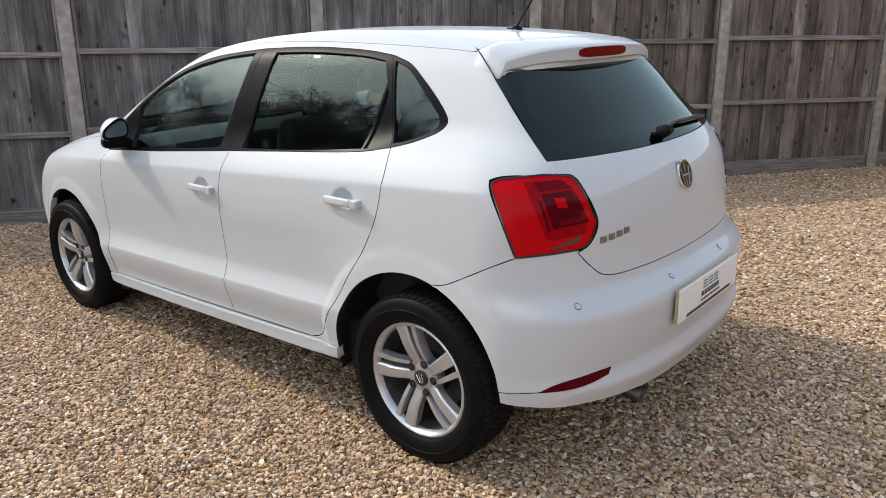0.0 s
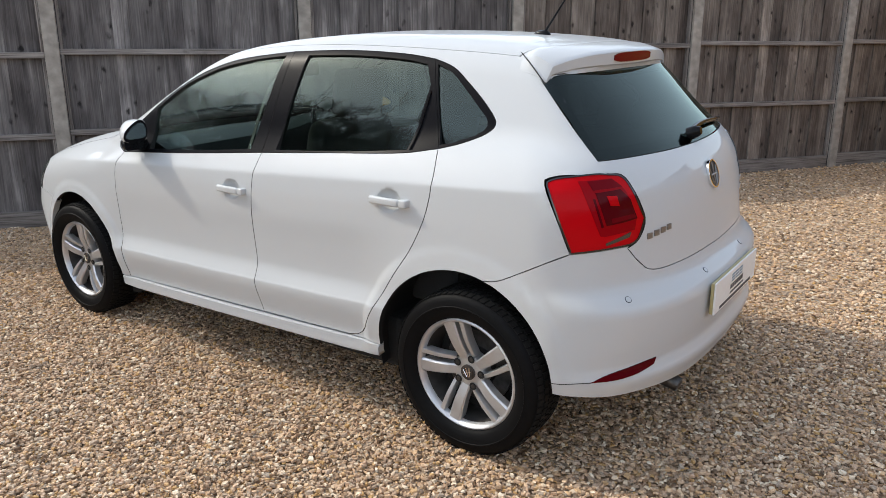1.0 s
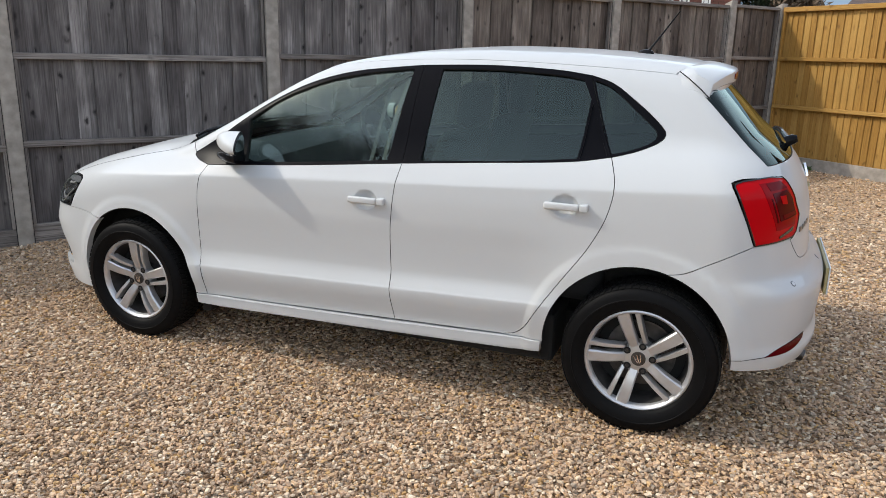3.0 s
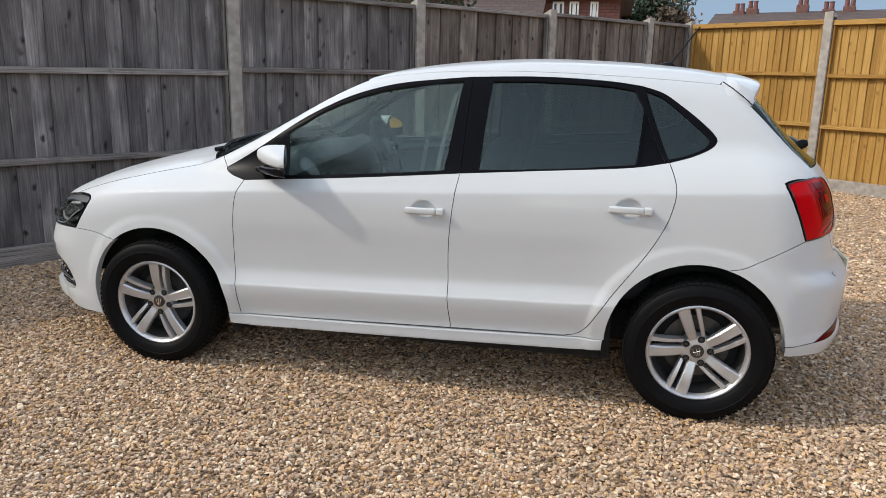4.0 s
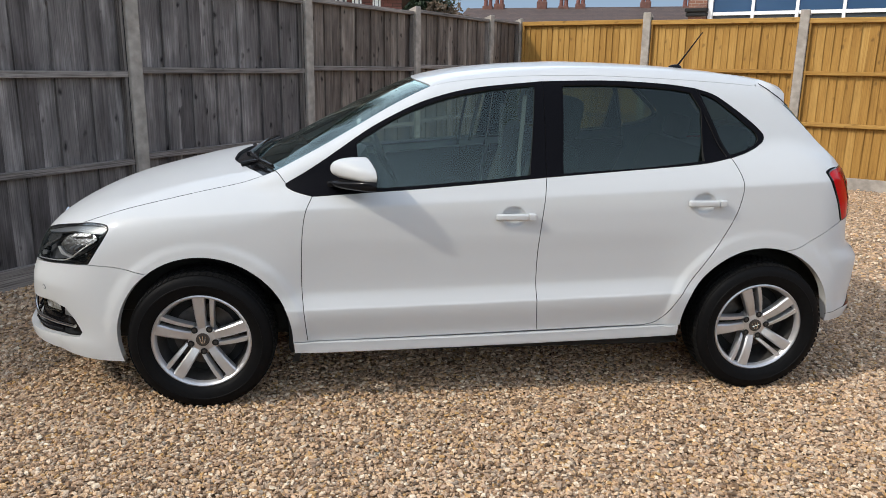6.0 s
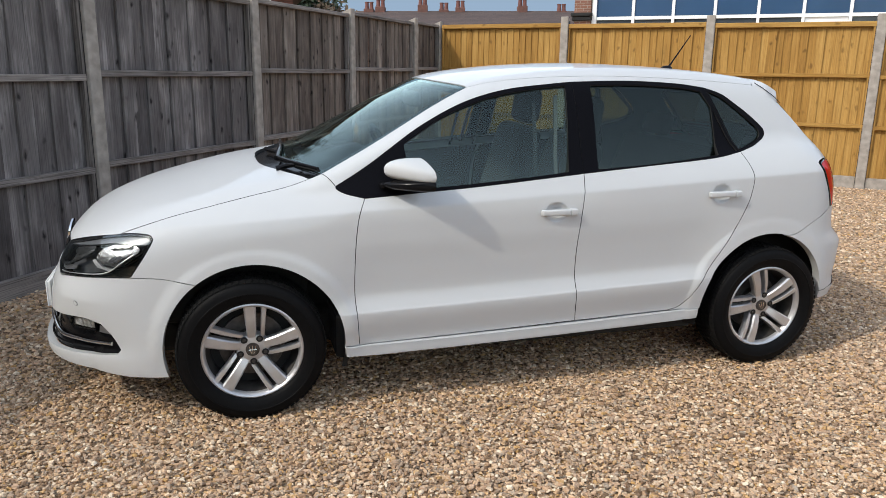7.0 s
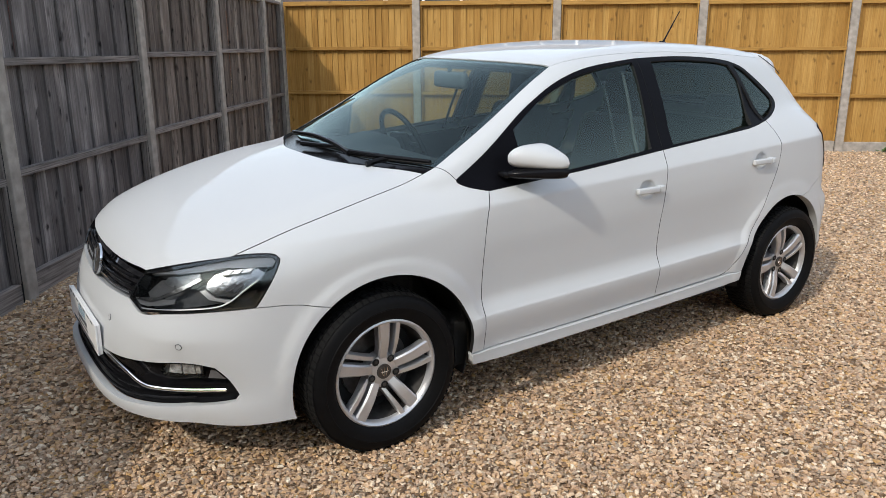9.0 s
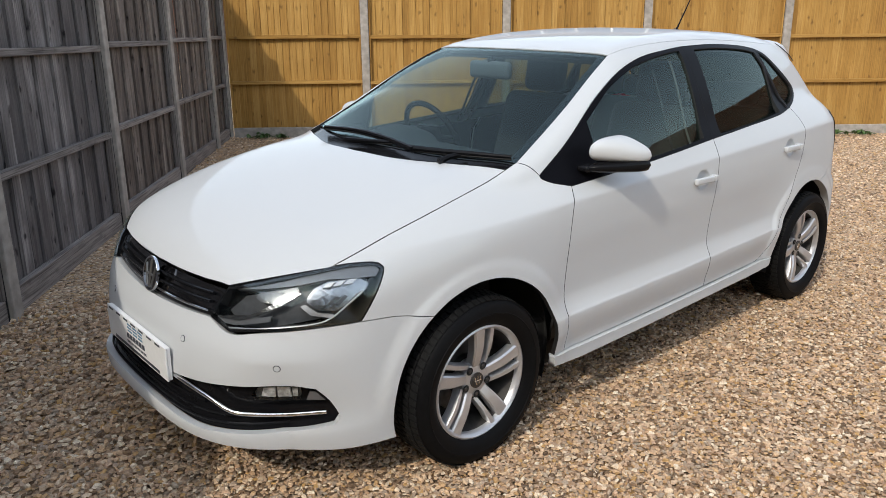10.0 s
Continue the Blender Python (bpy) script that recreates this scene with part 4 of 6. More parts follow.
    for nm, mt, run in (
        ("inner_lens", M_MIDRED, [[(0.700, 0.998), (0.609, 1.001)], [(0.609, 1.001), (0.582, 0.962), (0.560, 0.878)], [(0.560, 0.878), (0.574, 0.838)], [(0.574, 0.838), (0.690, 0.828)], [(0.690, 0.832), (0.700, 0.995)]]),
        ("upper_segment", M_DEEPRED, [[(0.680, 0.996), (0.612, 0.999)], [(0.612, 0.999), (0.588, 0.973)], [(0.588, 0.973), (0.680, 0.969)], [(0.680, 0.969), (0.680, 0.996)]]),
        ("inner_segment", M_DARKRED, [[(0.677, 0.963), (0.600, 0.968)], [(0.600, 0.968), (0.574, 0.935)], [(0.574, 0.935), (0.560, 0.872)], [(0.560, 0.872), (0.610, 0.866), (0.670, 0.862)], [(0.670, 0.862), (0.677, 0.963)]]),
        ("outer_slot", M_DARKRED, [[(0.689, 0.946), (0.682, 0.946)], [(0.682, 0.946), (0.677, 0.860)], [(0.677, 0.860), (0.685, 0.858)], [(0.685, 0.858), (0.689, 0.946)]]),
        ("lower_segment", M_DEEPRED, [[(0.652, 0.884), (0.570, 0.890)], [(0.570, 0.890), (0.565, 0.876)], [(0.565, 0.876), (0.652, 0.868)], [(0.652, 0.868), (0.652, 0.884)]]),
        ("reversing_lamp", M_SMOKE, [[(0.676, 0.810), (0.588, 0.836)], [(0.588, 0.836), (0.596, 0.818)], [(0.596, 0.818), (0.676, 0.800)], [(0.676, 0.800), (0.676, 0.810)]]),
        ("brake_segment", M_RED, [[(0.651, 0.952), (0.620, 0.950)], [(0.620, 0.950), (0.618, 0.918)], [(0.618, 0.918), (0.648, 0.922)], [(0.648, 0.922), (0.651, 0.952)]]),
    ):
        panel(nm, "tail", loop("tail", [on_tail(r) for r in run], 0.012), mt, tlo, lift={M_MIDRED: 0.003, M_RED: 0.006}.get(mt, 0.0045 if nm != "lower_segment" else 0.006), sign=sign, gap=0.001, depth=0.002, grid=0.02, edge=mt)

# bonnet, roof, screens: drawn across the middle line
REAR_LIP = on_top([(1.165, 0.0), (1.145, 0.232), (1.060, 0.456), (0.972, 0.640)])
NOSE_LIP = on_nose([(0.425, 0.705), (0.28, 0.702), (0.14, 0.698), (0.0, 0.696)])
half = [REAR_LIP, SHUT, P([SHUT[-1], (1.838, 0.572, 0.752), NOSE_LIP[0]]), NOSE_LIP]


def mirror_loop(kind, segs, step=0.014):
    """The whole outline from its left half, whose segments run from the middle line back to it."""
    right = [P(s)[::-1] * [1, -1, 1] for s in segs[::-1]]
    return loop(kind, list(segs) + right, step)


panel("bonnet", "ring", mirror_loop("ring", half), M_PAINT, car, "closed white bonnet", grid=0.025)
ROOF_FRONT = on_top([(0.255, 0.517), (0.280, 0.311), (0.294, 0.15), (0.297, 0.0)])
ROOF_BACK = on_top([(-1.310, 0.0), (-1.308, 0.2), (-1.298, 0.38), (-1.25, 0.491)])
roof_o = mirror_loop("ring", [ROOF_BACK, DITCH, ROOF_FRONT])
panel("roof", "ring", roof_o, M_PAINT, car, "white roof", grid=0.03, gap=0.0002, edge=M_PAINT)
panel("headlining", "ring", roof_o, plain("headlining", (0.26, 0.26, 0.255), 0.9), car, lift=-0.035, grid=0.08)
SCREEN_LOW = P([(0.921, 0.648, 0.995), *on_top([(0.995, 0.45), (1.040, 0.25), (1.055, 0.0)])])
ws = panel("windscreen", "ring", mirror_loop("ring", [ROOF_FRONT[::-1], SCREEN_EDGE, SCREEN_LOW]), M_WINDSCREEN, car, "clear windscreen", grid=0.05, lift=-0.004, gap=0.002, depth=0.004)
wso = mirror_loop("ring", [ROOF_FRONT[::-1], SCREEN_EDGE, SCREEN_LOW])
panel("screen_border", "ring", wso, M_GLOSSBLACK, ws, "black screen border", holes=[inset(wso, 0.028)], lift=-0.0065, gap=0.002, depth=0.004, grid=0.03)
cowl = mirror_loop("ring", [P(SCREEN_LOW)[::-1], P([SCREEN_EDGE[-1], SHUT[0]]), REAR_LIP[::-1]])
panel("cowl", "ring", cowl, M_BLACK, car, "black plastic scuttle below the screen", lift=-0.012, gap=0.002, grid=0.03)
# front bumper
INTAKE = [on_nose([(0.0, 0.384), (0.20, 0.391), (0.38, 0.407), (0.50, 0.420), (0.60, 0.431)]), on_nose([(0.60, 0.431), (0.655, 0.432), (0.690, 0.418)]), on_nose([(0.690, 0.418), (0.704, 0.374), (0.714, 0.312)]),
          on_nose([(0.714, 0.312), (0.706, 0.290)]), on_nose([(0.706, 0.290), (0.613, 0.273), (0.50, 0.271), (0.41, 0.270), (0.26, 0.281), (0.0, 0.287)])]
GR_LOW = on_nose([(0.0, 0.592), (0.16, 0.598), (0.398, 0.611)])
bumper_half = [GR_LOW, P([GR_LOW[-1], (1.980, 0.490, 0.582), (1.931, 0.590, 0.599), (1.808, 0.700, 0.613), LAMP_BACK[-1]]), SPLIT_F, on_side(FA), on_side([FA[-1], (1.64, 0.194), (1.72, 0.193)]),
               P([on_side([(1.72, 0.193)])[0], *on_nose([(0.61, 0.205), (0.50, 0.220), (0.40, 0.228), (0.26, 0.235), (0.0, 0.240)])])]
intake = mirror_loop("nose", INTAKE)
fb = panel("front_bumper", "nose", mirror_loop("nose", bumper_half), M_PAINT, car, "white front bumper with black lower intake", holes=[intake], grid=0.022, edge=M_PAINT, depth=0.03)
panel("lower_grille", "nose", intake, M_BLACK, fb, "black honeycomb lower grille", lift=-0.035, gap=-0.004, grid=0.04)
GR_TOP = on_nose([(0.0, 0.691), (0.14, 0.693), (0.28, 0.696), (0.420, 0.698)])
upper = mirror_loop("nose", [GR_TOP, P([GR_TOP[-1], GR_LOW[-1]]), GR_LOW[::-1]])
ug = panel("upper_grille", "nose", upper, M_GLOSSBLACK, car, "gloss black upper grille with chrome strip", lift=-0.018, gap=0.001, grid=0.03, edge=M_BLACK)
# rear bumper, tailgate, rear window
LOWER_R = [on_tail([(0.0, 0.285), (0.30, 0.290), (0.473, 0.300), (0.60, 0.306)]), P([*on_tail([(0.60, 0.306), (0.70, 0.308)]), *on_side([(-1.565, 0.310)])])]
HATCH_LOW = on_tail([(0.602, 0.782), (0.560, 0.732), (0.500, 0.695), (0.330, 0.688), (0.0, 0.684)])
TAIL_LOW = P([SPLIT_R[-1], (-1.669, 0.718, 0.786), (-1.741, 0.614, 0.789), HATCH_LOW[0]])
rb = panel("rear_bumper", "tail", mirror_loop("tail", [LOWER_R[0], LOWER_R[1], on_side(RA_BACK[::-1][0:]), SPLIT_R, TAIL_LOW, HATCH_LOW]), M_PAINT, car, "white rear bumper with number plate", grid=0.022, edge=M_PAINT, depth=0.04)
WIN_LOW = on_tail([(0.0, 1.042), (0.20, 1.044), (0.404, 1.048), (0.628, 1.050)])
HATCH_SIDE = P([WIN_LOW[-1], (-1.657, 0.636, 1.016), (-1.702, 0.594, 1.006), (-1.734, 0.574, 0.962), (-1.764, 0.543, 0.869), (-1.757, 0.573, 0.806), HATCH_LOW[0]])
tg = panel("tailgate", "tail", mirror_loop("tail", [WIN_LOW, HATCH_SIDE, HATCH_LOW]), M_PAINT, car, "closed white tailgate", grid=0.025)
WIN_TOP = on_tail([(0.535, 1.306), (0.224, 1.312), (0.0, 1.313)])
win = mirror_loop("tail", [WIN_LOW, P([WIN_LOW[-1], (-1.548, 0.608, 1.119), (-1.442, 0.578, 1.222), WIN_TOP[0]]), WIN_TOP])
panel("rear_window", "tail", win, M_REARGLASS, tg, "dark tinted rear window", lift=-0.003, grid=0.05, gap=0.002, depth=0.004)
panel("window_border", "tail", win, M_GLOSSBLACK, tg, "", holes=[inset(win, 0.035)], lift=-0.006, grid=0.03, gap=0.002, depth=0.004)


# ---- wheels ----
def wheel(sign):
    """Tyre, five-double-spoke alloy rim, hub cap, bolts and brake disc; local y points outward on the left."""
    hub = new("wheel")
    hub.parent = car
    prof = [(0.196, -0.075), (0.215, -0.088), (0.26, -0.094), (0.285, -0.088), (0.2975, -0.07), (0.300, -0.04), (0.3005, 0.0), (0.300, 0.04), (0.2975, 0.066), (0.290, 0.079), (0.282, 0.0865), (0.270, 0.091),
            (0.256, 0.0935), (0.2545, 0.0955), (0.252, 0.0955), (0.2505, 0.0935), (0.235, 0.091), (0.220, 0.085), (0.212, 0.079), (0.206, 0.071), (0.198, 0.066)]
    ty = part("tyre", lathe(prof, 72), M_TYRE, hub, "black tyre with moulded sidewall", smooth=True)
    bm = bmesh.new()
    for k in range(72):
        for j, (y0, y1) in enumerate(((0.050, 0.078), (0.018, 0.046), (-0.014, 0.014), (-0.046, -0.018), (-0.078, -0.050))):
            a = 2 * math.pi * (k + 0.35 * j) / 72
            r = 0.3035 if abs(j - 2) < 2 else 0.3015
            edge = 0.0045 if abs(j - 2) == 2 else 0
            m = Matrix.Rotation(a, 4, "Y") @ Matrix.Translation((0, 0, 0))
            pts = [(-0.0098, y0, r), (0.0098, y0, r), (0.0098 + 0.004, y1, r - (edge if j == 0 else 0)), (-0.0098 + 0.004, y1, r - (edge if j == 0 else 0))]
            vt = [bm.verts.new(m @ Vector(q)) for q in pts]
            vb = [bm.verts.new(m @ Vector((q[0], q[1], 0.294))) for q in pts]
            bm.faces.new(vt)
            for i in range(4):
                bm.faces.new((vt[i], vb[i], vb[(i + 1) % 4], vt[(i + 1) % 4]))
    bmesh.ops.recalc_face_normals(bm, faces=bm.faces)
    part("tread", bm, M_TREAD, ty)
    rim = part("rim", lathe([(0.199, 0.060), (0.2055, 0.068), (0.2055, 0.073), (0.200, 0.0755), (0.194, 0.072), (0.188, 0.060), (0.1855, 0.051)], 72), M_ALLOY, hub, "silver alloy rim with double spokes", smooth=True)

    # silver rim's inside, painted dark for the shade behind the spokes
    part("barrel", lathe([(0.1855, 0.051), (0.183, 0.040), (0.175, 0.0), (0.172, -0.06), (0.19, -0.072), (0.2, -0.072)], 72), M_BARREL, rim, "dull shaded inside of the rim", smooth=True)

    def spoke(angle, w0, w1, x0=0.0, x1=0.0, r0=0.045):
        bm2 = bmesh.new()
        rows = []
        for k in range(9):
            t = k / 8
            r = r0 + (0.194 - r0) * t
            w = (w0 + (w1 - w0) * t) / 2
            y = 0.043 + 0.022 * t + 0.010 * math.sin(t * math.pi)
            y = y + 0.006 * max(0, t - 0.8) * 5 * 0.6
            sec = [(-w, y - 0.035), (-w, y - 0.006), (-w * 0.75, y), (w * 0.75, y), (w, y - 0.006), (w, y - 0.035)]
            rows.append([bm2.verts.new((q + x0 + (x1 - x0) * t, yy, r)) for q, yy in sec])
        for a, b in zip(rows, rows[1:]):
            for i in range(5):
                bm2.faces.new((a[i], a[i + 1], b[i + 1], b[i]))
        bmesh.ops.recalc_face_normals(bm2, faces=bm2.faces)
        bmesh.ops.transform(bm2, matrix=Matrix.Rotation(angle, 4, "Y"), verts=bm2.verts)
        return bm2

    for k in range(5):
        base = radians(72 * k + 1.5)
        part("wide_spoke", spoke(base, 0.036, 0.051), M_ALLOY, rim, smooth=True)
        part("thin_spoke", spoke(base, 0.016, 0.023, -0.043, -0.057, 0.050), M_ALLOY, rim, smooth=True)
    cap = part("hub_centre", lathe([(0.0001, 0.046), (0.05, 0.045), (0.062, 0.042), (0.068, 0.030), (0.068, 0.0)], 48), M_ALLOY, hub, smooth=True)
    badge = part("hub_cap", lathe([(0.0001, 0.0535), (0.022, 0.053), (0.0225, 0.051), (0.028, 0.0515), (0.0285, 0.046)], 40), M_STEEL, hub, "small round hub badge", smooth=True)
    bm = bmesh.new()
    for x0, z0, x1, z1 in ((-0.013, 0.015, -0.006, -0.015), (0.013, 0.015, 0.006, -0.015), (0.0, 0.018, 0.0, -0.017), (-0.016, 0.0, 0.016, 0.0)):
        tube([(x0, 0.0535, z0), (x1, 0.0535, z1)], 0.0017, 6, bm)
    part("emblem", bm, M_CHROME, badge)
    for k in range(5):
        a = radians(72 * k - 34)
        bm = lathe([(0.0001, 0.034), (0.006, 0.034), (0.007, 0.032), (0.007, 0.024)], 12)
        bmesh.ops.transform(bm, matrix=Matrix.Translation((math.sin(a) * 0.053, 0.0155, math.cos(a) * 0.053)), verts=bm.verts)
        part("bolt", bm, M_STEEL, hub, smooth=True)
        bm = lathe([(0.0001, 0.0475), (0.0125, 0.0475), (0.0135, 0.0490), (0.0145, 0.0475)], 16)
        bmesh.ops.transform(bm, matrix=Matrix.Translation((math.sin(a) * 0.053, 0.0, math.cos(a) * 0.053)), verts=bm.verts)
        part("bolt_recess", bm, M_DARK, hub, smooth=True)
    part("brake_disc", lathe([(0.0001, -0.005), (0.07, -0.005), (0.075, -0.02), (0.135, -0.02), (0.135, -0.032), (0.07, -0.032)], 48), M_STEEL, hub, "dull steel brake disc", smooth=True)
    # flat dark disc added to stand for the shade between the spokes
    part("inner_drum", lathe([(0.0001, -0.034), (0.174, -0.034)], 36), M_DARK, hub)
    return hub


w1 = wheel(1)
w1.matrix_basis = pose(1.235, 0.738, 0.295)
for x, y, rz in ((-1.235, 0.738, 0), (1.235, -0.738, 180), (-1.235, -0.738, 180)):
    c = copy_thing(w1, pose(x, y, 0.297 if x < 0 else 0.295, 0, 20 if x < 0 else 0, rz))


# ---- the car's fittings ----
def on_skin(pts, lift=0.0, where=on_nose):
    """Places on the skin, moved out by lift along its normal."""
    p = where(pts)
    return p + normals_at(p) * lift


def mirrored(bm, sign):
    """The shape for the left, or its mirror image for the right."""
    if sign < 0:
        for v in bm.verts:
            v.co.y = -v.co.y
        bmesh.ops.reverse_faces(bm, faces=bm.faces)
    return bm


def facing(p, n):
    """A pose at p whose local z points along n."""
    return Matrix.Translation(p) @ Vector(n).to_track_quat("Z", "Y").to_matrix().to_4x4()


def disc(p, n, r0, r1, thick):
    """A flat ring or button on a surface."""
    prof = [(max(r0, 1e-4), 0), (max(r0, 1e-4), thick), (r1 - 0.001, thick), (r1, thick - 0.001), (r1, 0)]
    bm = lathe(prof, 36, "z")
    bmesh.ops.transform(bm, matrix=facing(p, n), verts=bm.verts)
    return bm


# roof spoiler
def spoiler():
    ys = np.linspace(-0.533, 0.533, 45)
    rows = []
    for y in ys:
        a = abs(y) / 0.533
        xs = -1.300 + 0.058 * a**3.4
        xt = -1.455 + 0.080 * a**2.4
        drop = 0.043 * a**4
        xu, zu = -float(REAR_X(1.302)) + 0.12 * y * y + 0.30 * y**4 + 0.002, 1.302 - 0.004 * a**2
        zr = lambda x: float(ROOF_Z(x)) - 0.065 * y * y
        run = []
        for s in np.linspace(0, 1, 9):
            x = xs + (xt - xs) * s
            z = zr(x) + 0.0015 - 0.004 * (1 - min(1, s * 5)) - drop * s**1.5 + 0.006 * math.sin(math.pi * s) * (1 - a)
            run.append((x, y, min(z, float(on_top([(x, y)])[0][2]) - 0.001 + (0.05 * s**1.4 + 0.4 * max(0, s - 0.2)) * (1 - a**5) + 0.003 * s)))
        zt = run[-1][2]
        h = 0.028 + 0.020 * (1 - a**2.2)
        run += [(xt - 0.005, y, zt - 0.006), (xt - 0.003, y, zt - h), (xt + 0.006, y, zt - h - 0.006)]
        x1, z1 = run[-1][0], run[-1][2]
        for s in (0.35, 0.7, 1.0):
            run.append((x1 + (xu - x1) * s, y, z1 + (min(zu, z1 - 0.002) - z1) * s))
        rows.append(run)
    caps = []
    for r, s in ((rows[0], -1), (rows[-1], 1)):
        mid = Vector((sum(q[0] for q in r) / len(r), r[0][1] + 0.004 * s, sum(q[2] for q in r) / len(r)))
        caps.append([tuple(Vector((q[0], q[1] + 0.004 * s, q[2])).lerp(mid, f)) for q in r for f in (0.25,)])
    bm = bmesh.new()
    vs = [[bm.verts.new(q) for q in r] for r in [caps[0]] + rows + [caps[1]]]
    for a, b in zip(vs, vs[1:]):
        for k in range(len(a) - 1):
            bm.faces.new((a[k], a[k + 1], b[k + 1], b[k]))
    for end in (vs[0], vs[-1]):
        mid = bm.verts.new(sum((v.co for v in end), Vector()) / len(end))
        for k in range(len(end)):
            bm.faces.new((end[k], end[(k + 1) % len(end)], mid))
    for a, b in zip(vs, vs[1:]):
        bm.faces.new((a[-1], a[0], b[0], b[-1]))
    bmesh.ops.recalc_face_normals(bm, faces=bm.faces)
    return bm, rows


bm, rows = spoiler()
sp = part("roof_spoiler", bm, M_PAINT, car, "white roof spoiler with a red brake lamp", smooth=True)
bm = bmesh.new()
grid = []
for k in range(15, 30):
    e = (1 - min(1, abs(k - 22) / 7.4) ** 6) ** 0.5
    grid.append([bm.verts.new(Vector(rows[k][9]).lerp(Vector(rows[k][10]), 0.45 + f * e) + Vector((-0.0035, 0, 0))) for f in (-0.40, -0.2, 0.0, 0.2, 0.40)])
for a, b in zip(grid, grid[1:]):
    for k in range(4):
        bm.faces.new((a[k], a[k + 1], b[k + 1], b[k]))
bmesh.ops.recalc_face_normals(bm, faces=bm.faces)
bmesh.ops.solidify(bm, geom=bm.faces, thickness=0.004)
part("brake_lamp", bm, M_DEEPRED, sp, "high-level red brake lamp", smooth=True)

def mirror_plan(u):
    """Rear and front edge, top and bottom of the left door mirror from its root (-1) to its tip (1)."""
    t = (u + 1) / 2
    top = 1.060 + 0.115 * t * (1 - t) * (1 - 0.8 * t) - 0.030 * t**1.6
    return 0.768 + 0.156 * t, 0.558 - 0.058 * t, 0.692 - 0.165 * t**1.7, top, 0.979 + 0.006 * t


def mirror_body(grow, span):
    bm = bmesh.new()
    rows = []
    for k in range(25):
        u = -1 + 2 * k / 24
        y, xr, xf, zt, zb = mirror_plan(u)
        if span:
            zb, zt = span[0] + 0.012 * (u + 1) / 2, span[1] + 0.010 * (u + 1) / 2
            xf += 0.003
        s = max(0.10, (1 - abs(u) ** (9 if u > 0 else 12)) ** 0.5)
        zc, h = (zt + zb) / 2, (zt - zb) / 2 * s
        row = []
        for a in np.linspace(-math.pi / 2, math.pi / 2, 17):
            row.append(bm.verts.new((xr + (xf - xr) * (0.25 + 0.75 * s) * abs(math.cos(a)) ** 0.62, y, zc + h * math.copysign(abs(math.sin(a)) ** 0.85, a))))
        rows.append(row)
    for a, b in zip(rows, rows[1:]):
        for k in range(16):
            bm.faces.new((a[k], a[k + 1], b[k + 1], b[k]))
        bm.faces.new((a[16], a[0], b[0], b[16]))
    bm.faces.new(rows[0])
    bm.faces.new(rows[-1])
    bmesh.ops.recalc_face_normals(bm, faces=bm.faces)
    return bm


def mirror_face(inward, back):
    """A thin plate in the mirror's rear opening."""
    bm = bmesh.new()
    rows = []
    for k in range(21):
        u = (-1 + 2 * k / 20) * (1 - inward / 0.078)
        y, xr, xf, zt, zb = mirror_plan(u)
        s = max(0.04, (1 - abs(u / (1 - inward / 0.078)) ** 6) ** 0.5)
        zc, h = (zt + zb) / 2, ((zt - zb) / 2 - inward) * s
        rows.append([bm.verts.new((xr - back + dx, y, zc + h * v)) for dx, v in ((0, -1), (0, 0), (0, 1), (0.003, 1), (0.003, -1))])
    for a, b in zip(rows, rows[1:]):
        for k in range(5):
            bm.faces.new((a[k], a[(k + 1) % 5], b[(k + 1) % 5], b[k]))
    bm.faces.new(rows[0])
    bm.faces.new(rows[-1])
    bmesh.ops.recalc_face_normals(bm, faces=bm.faces)
    return bm


for s in (1, -1):
    q = [(-1.262, 0.496 * s, 1.3715), (-1.30, 0.517 * s, 1.347), (-1.352, 0.5435 * s, 1.3065), (-1.385, 0.5535 * s, 1.276)]
    part("seam", tube(q, 0.0022, 6), M_SEALGAP, sp)

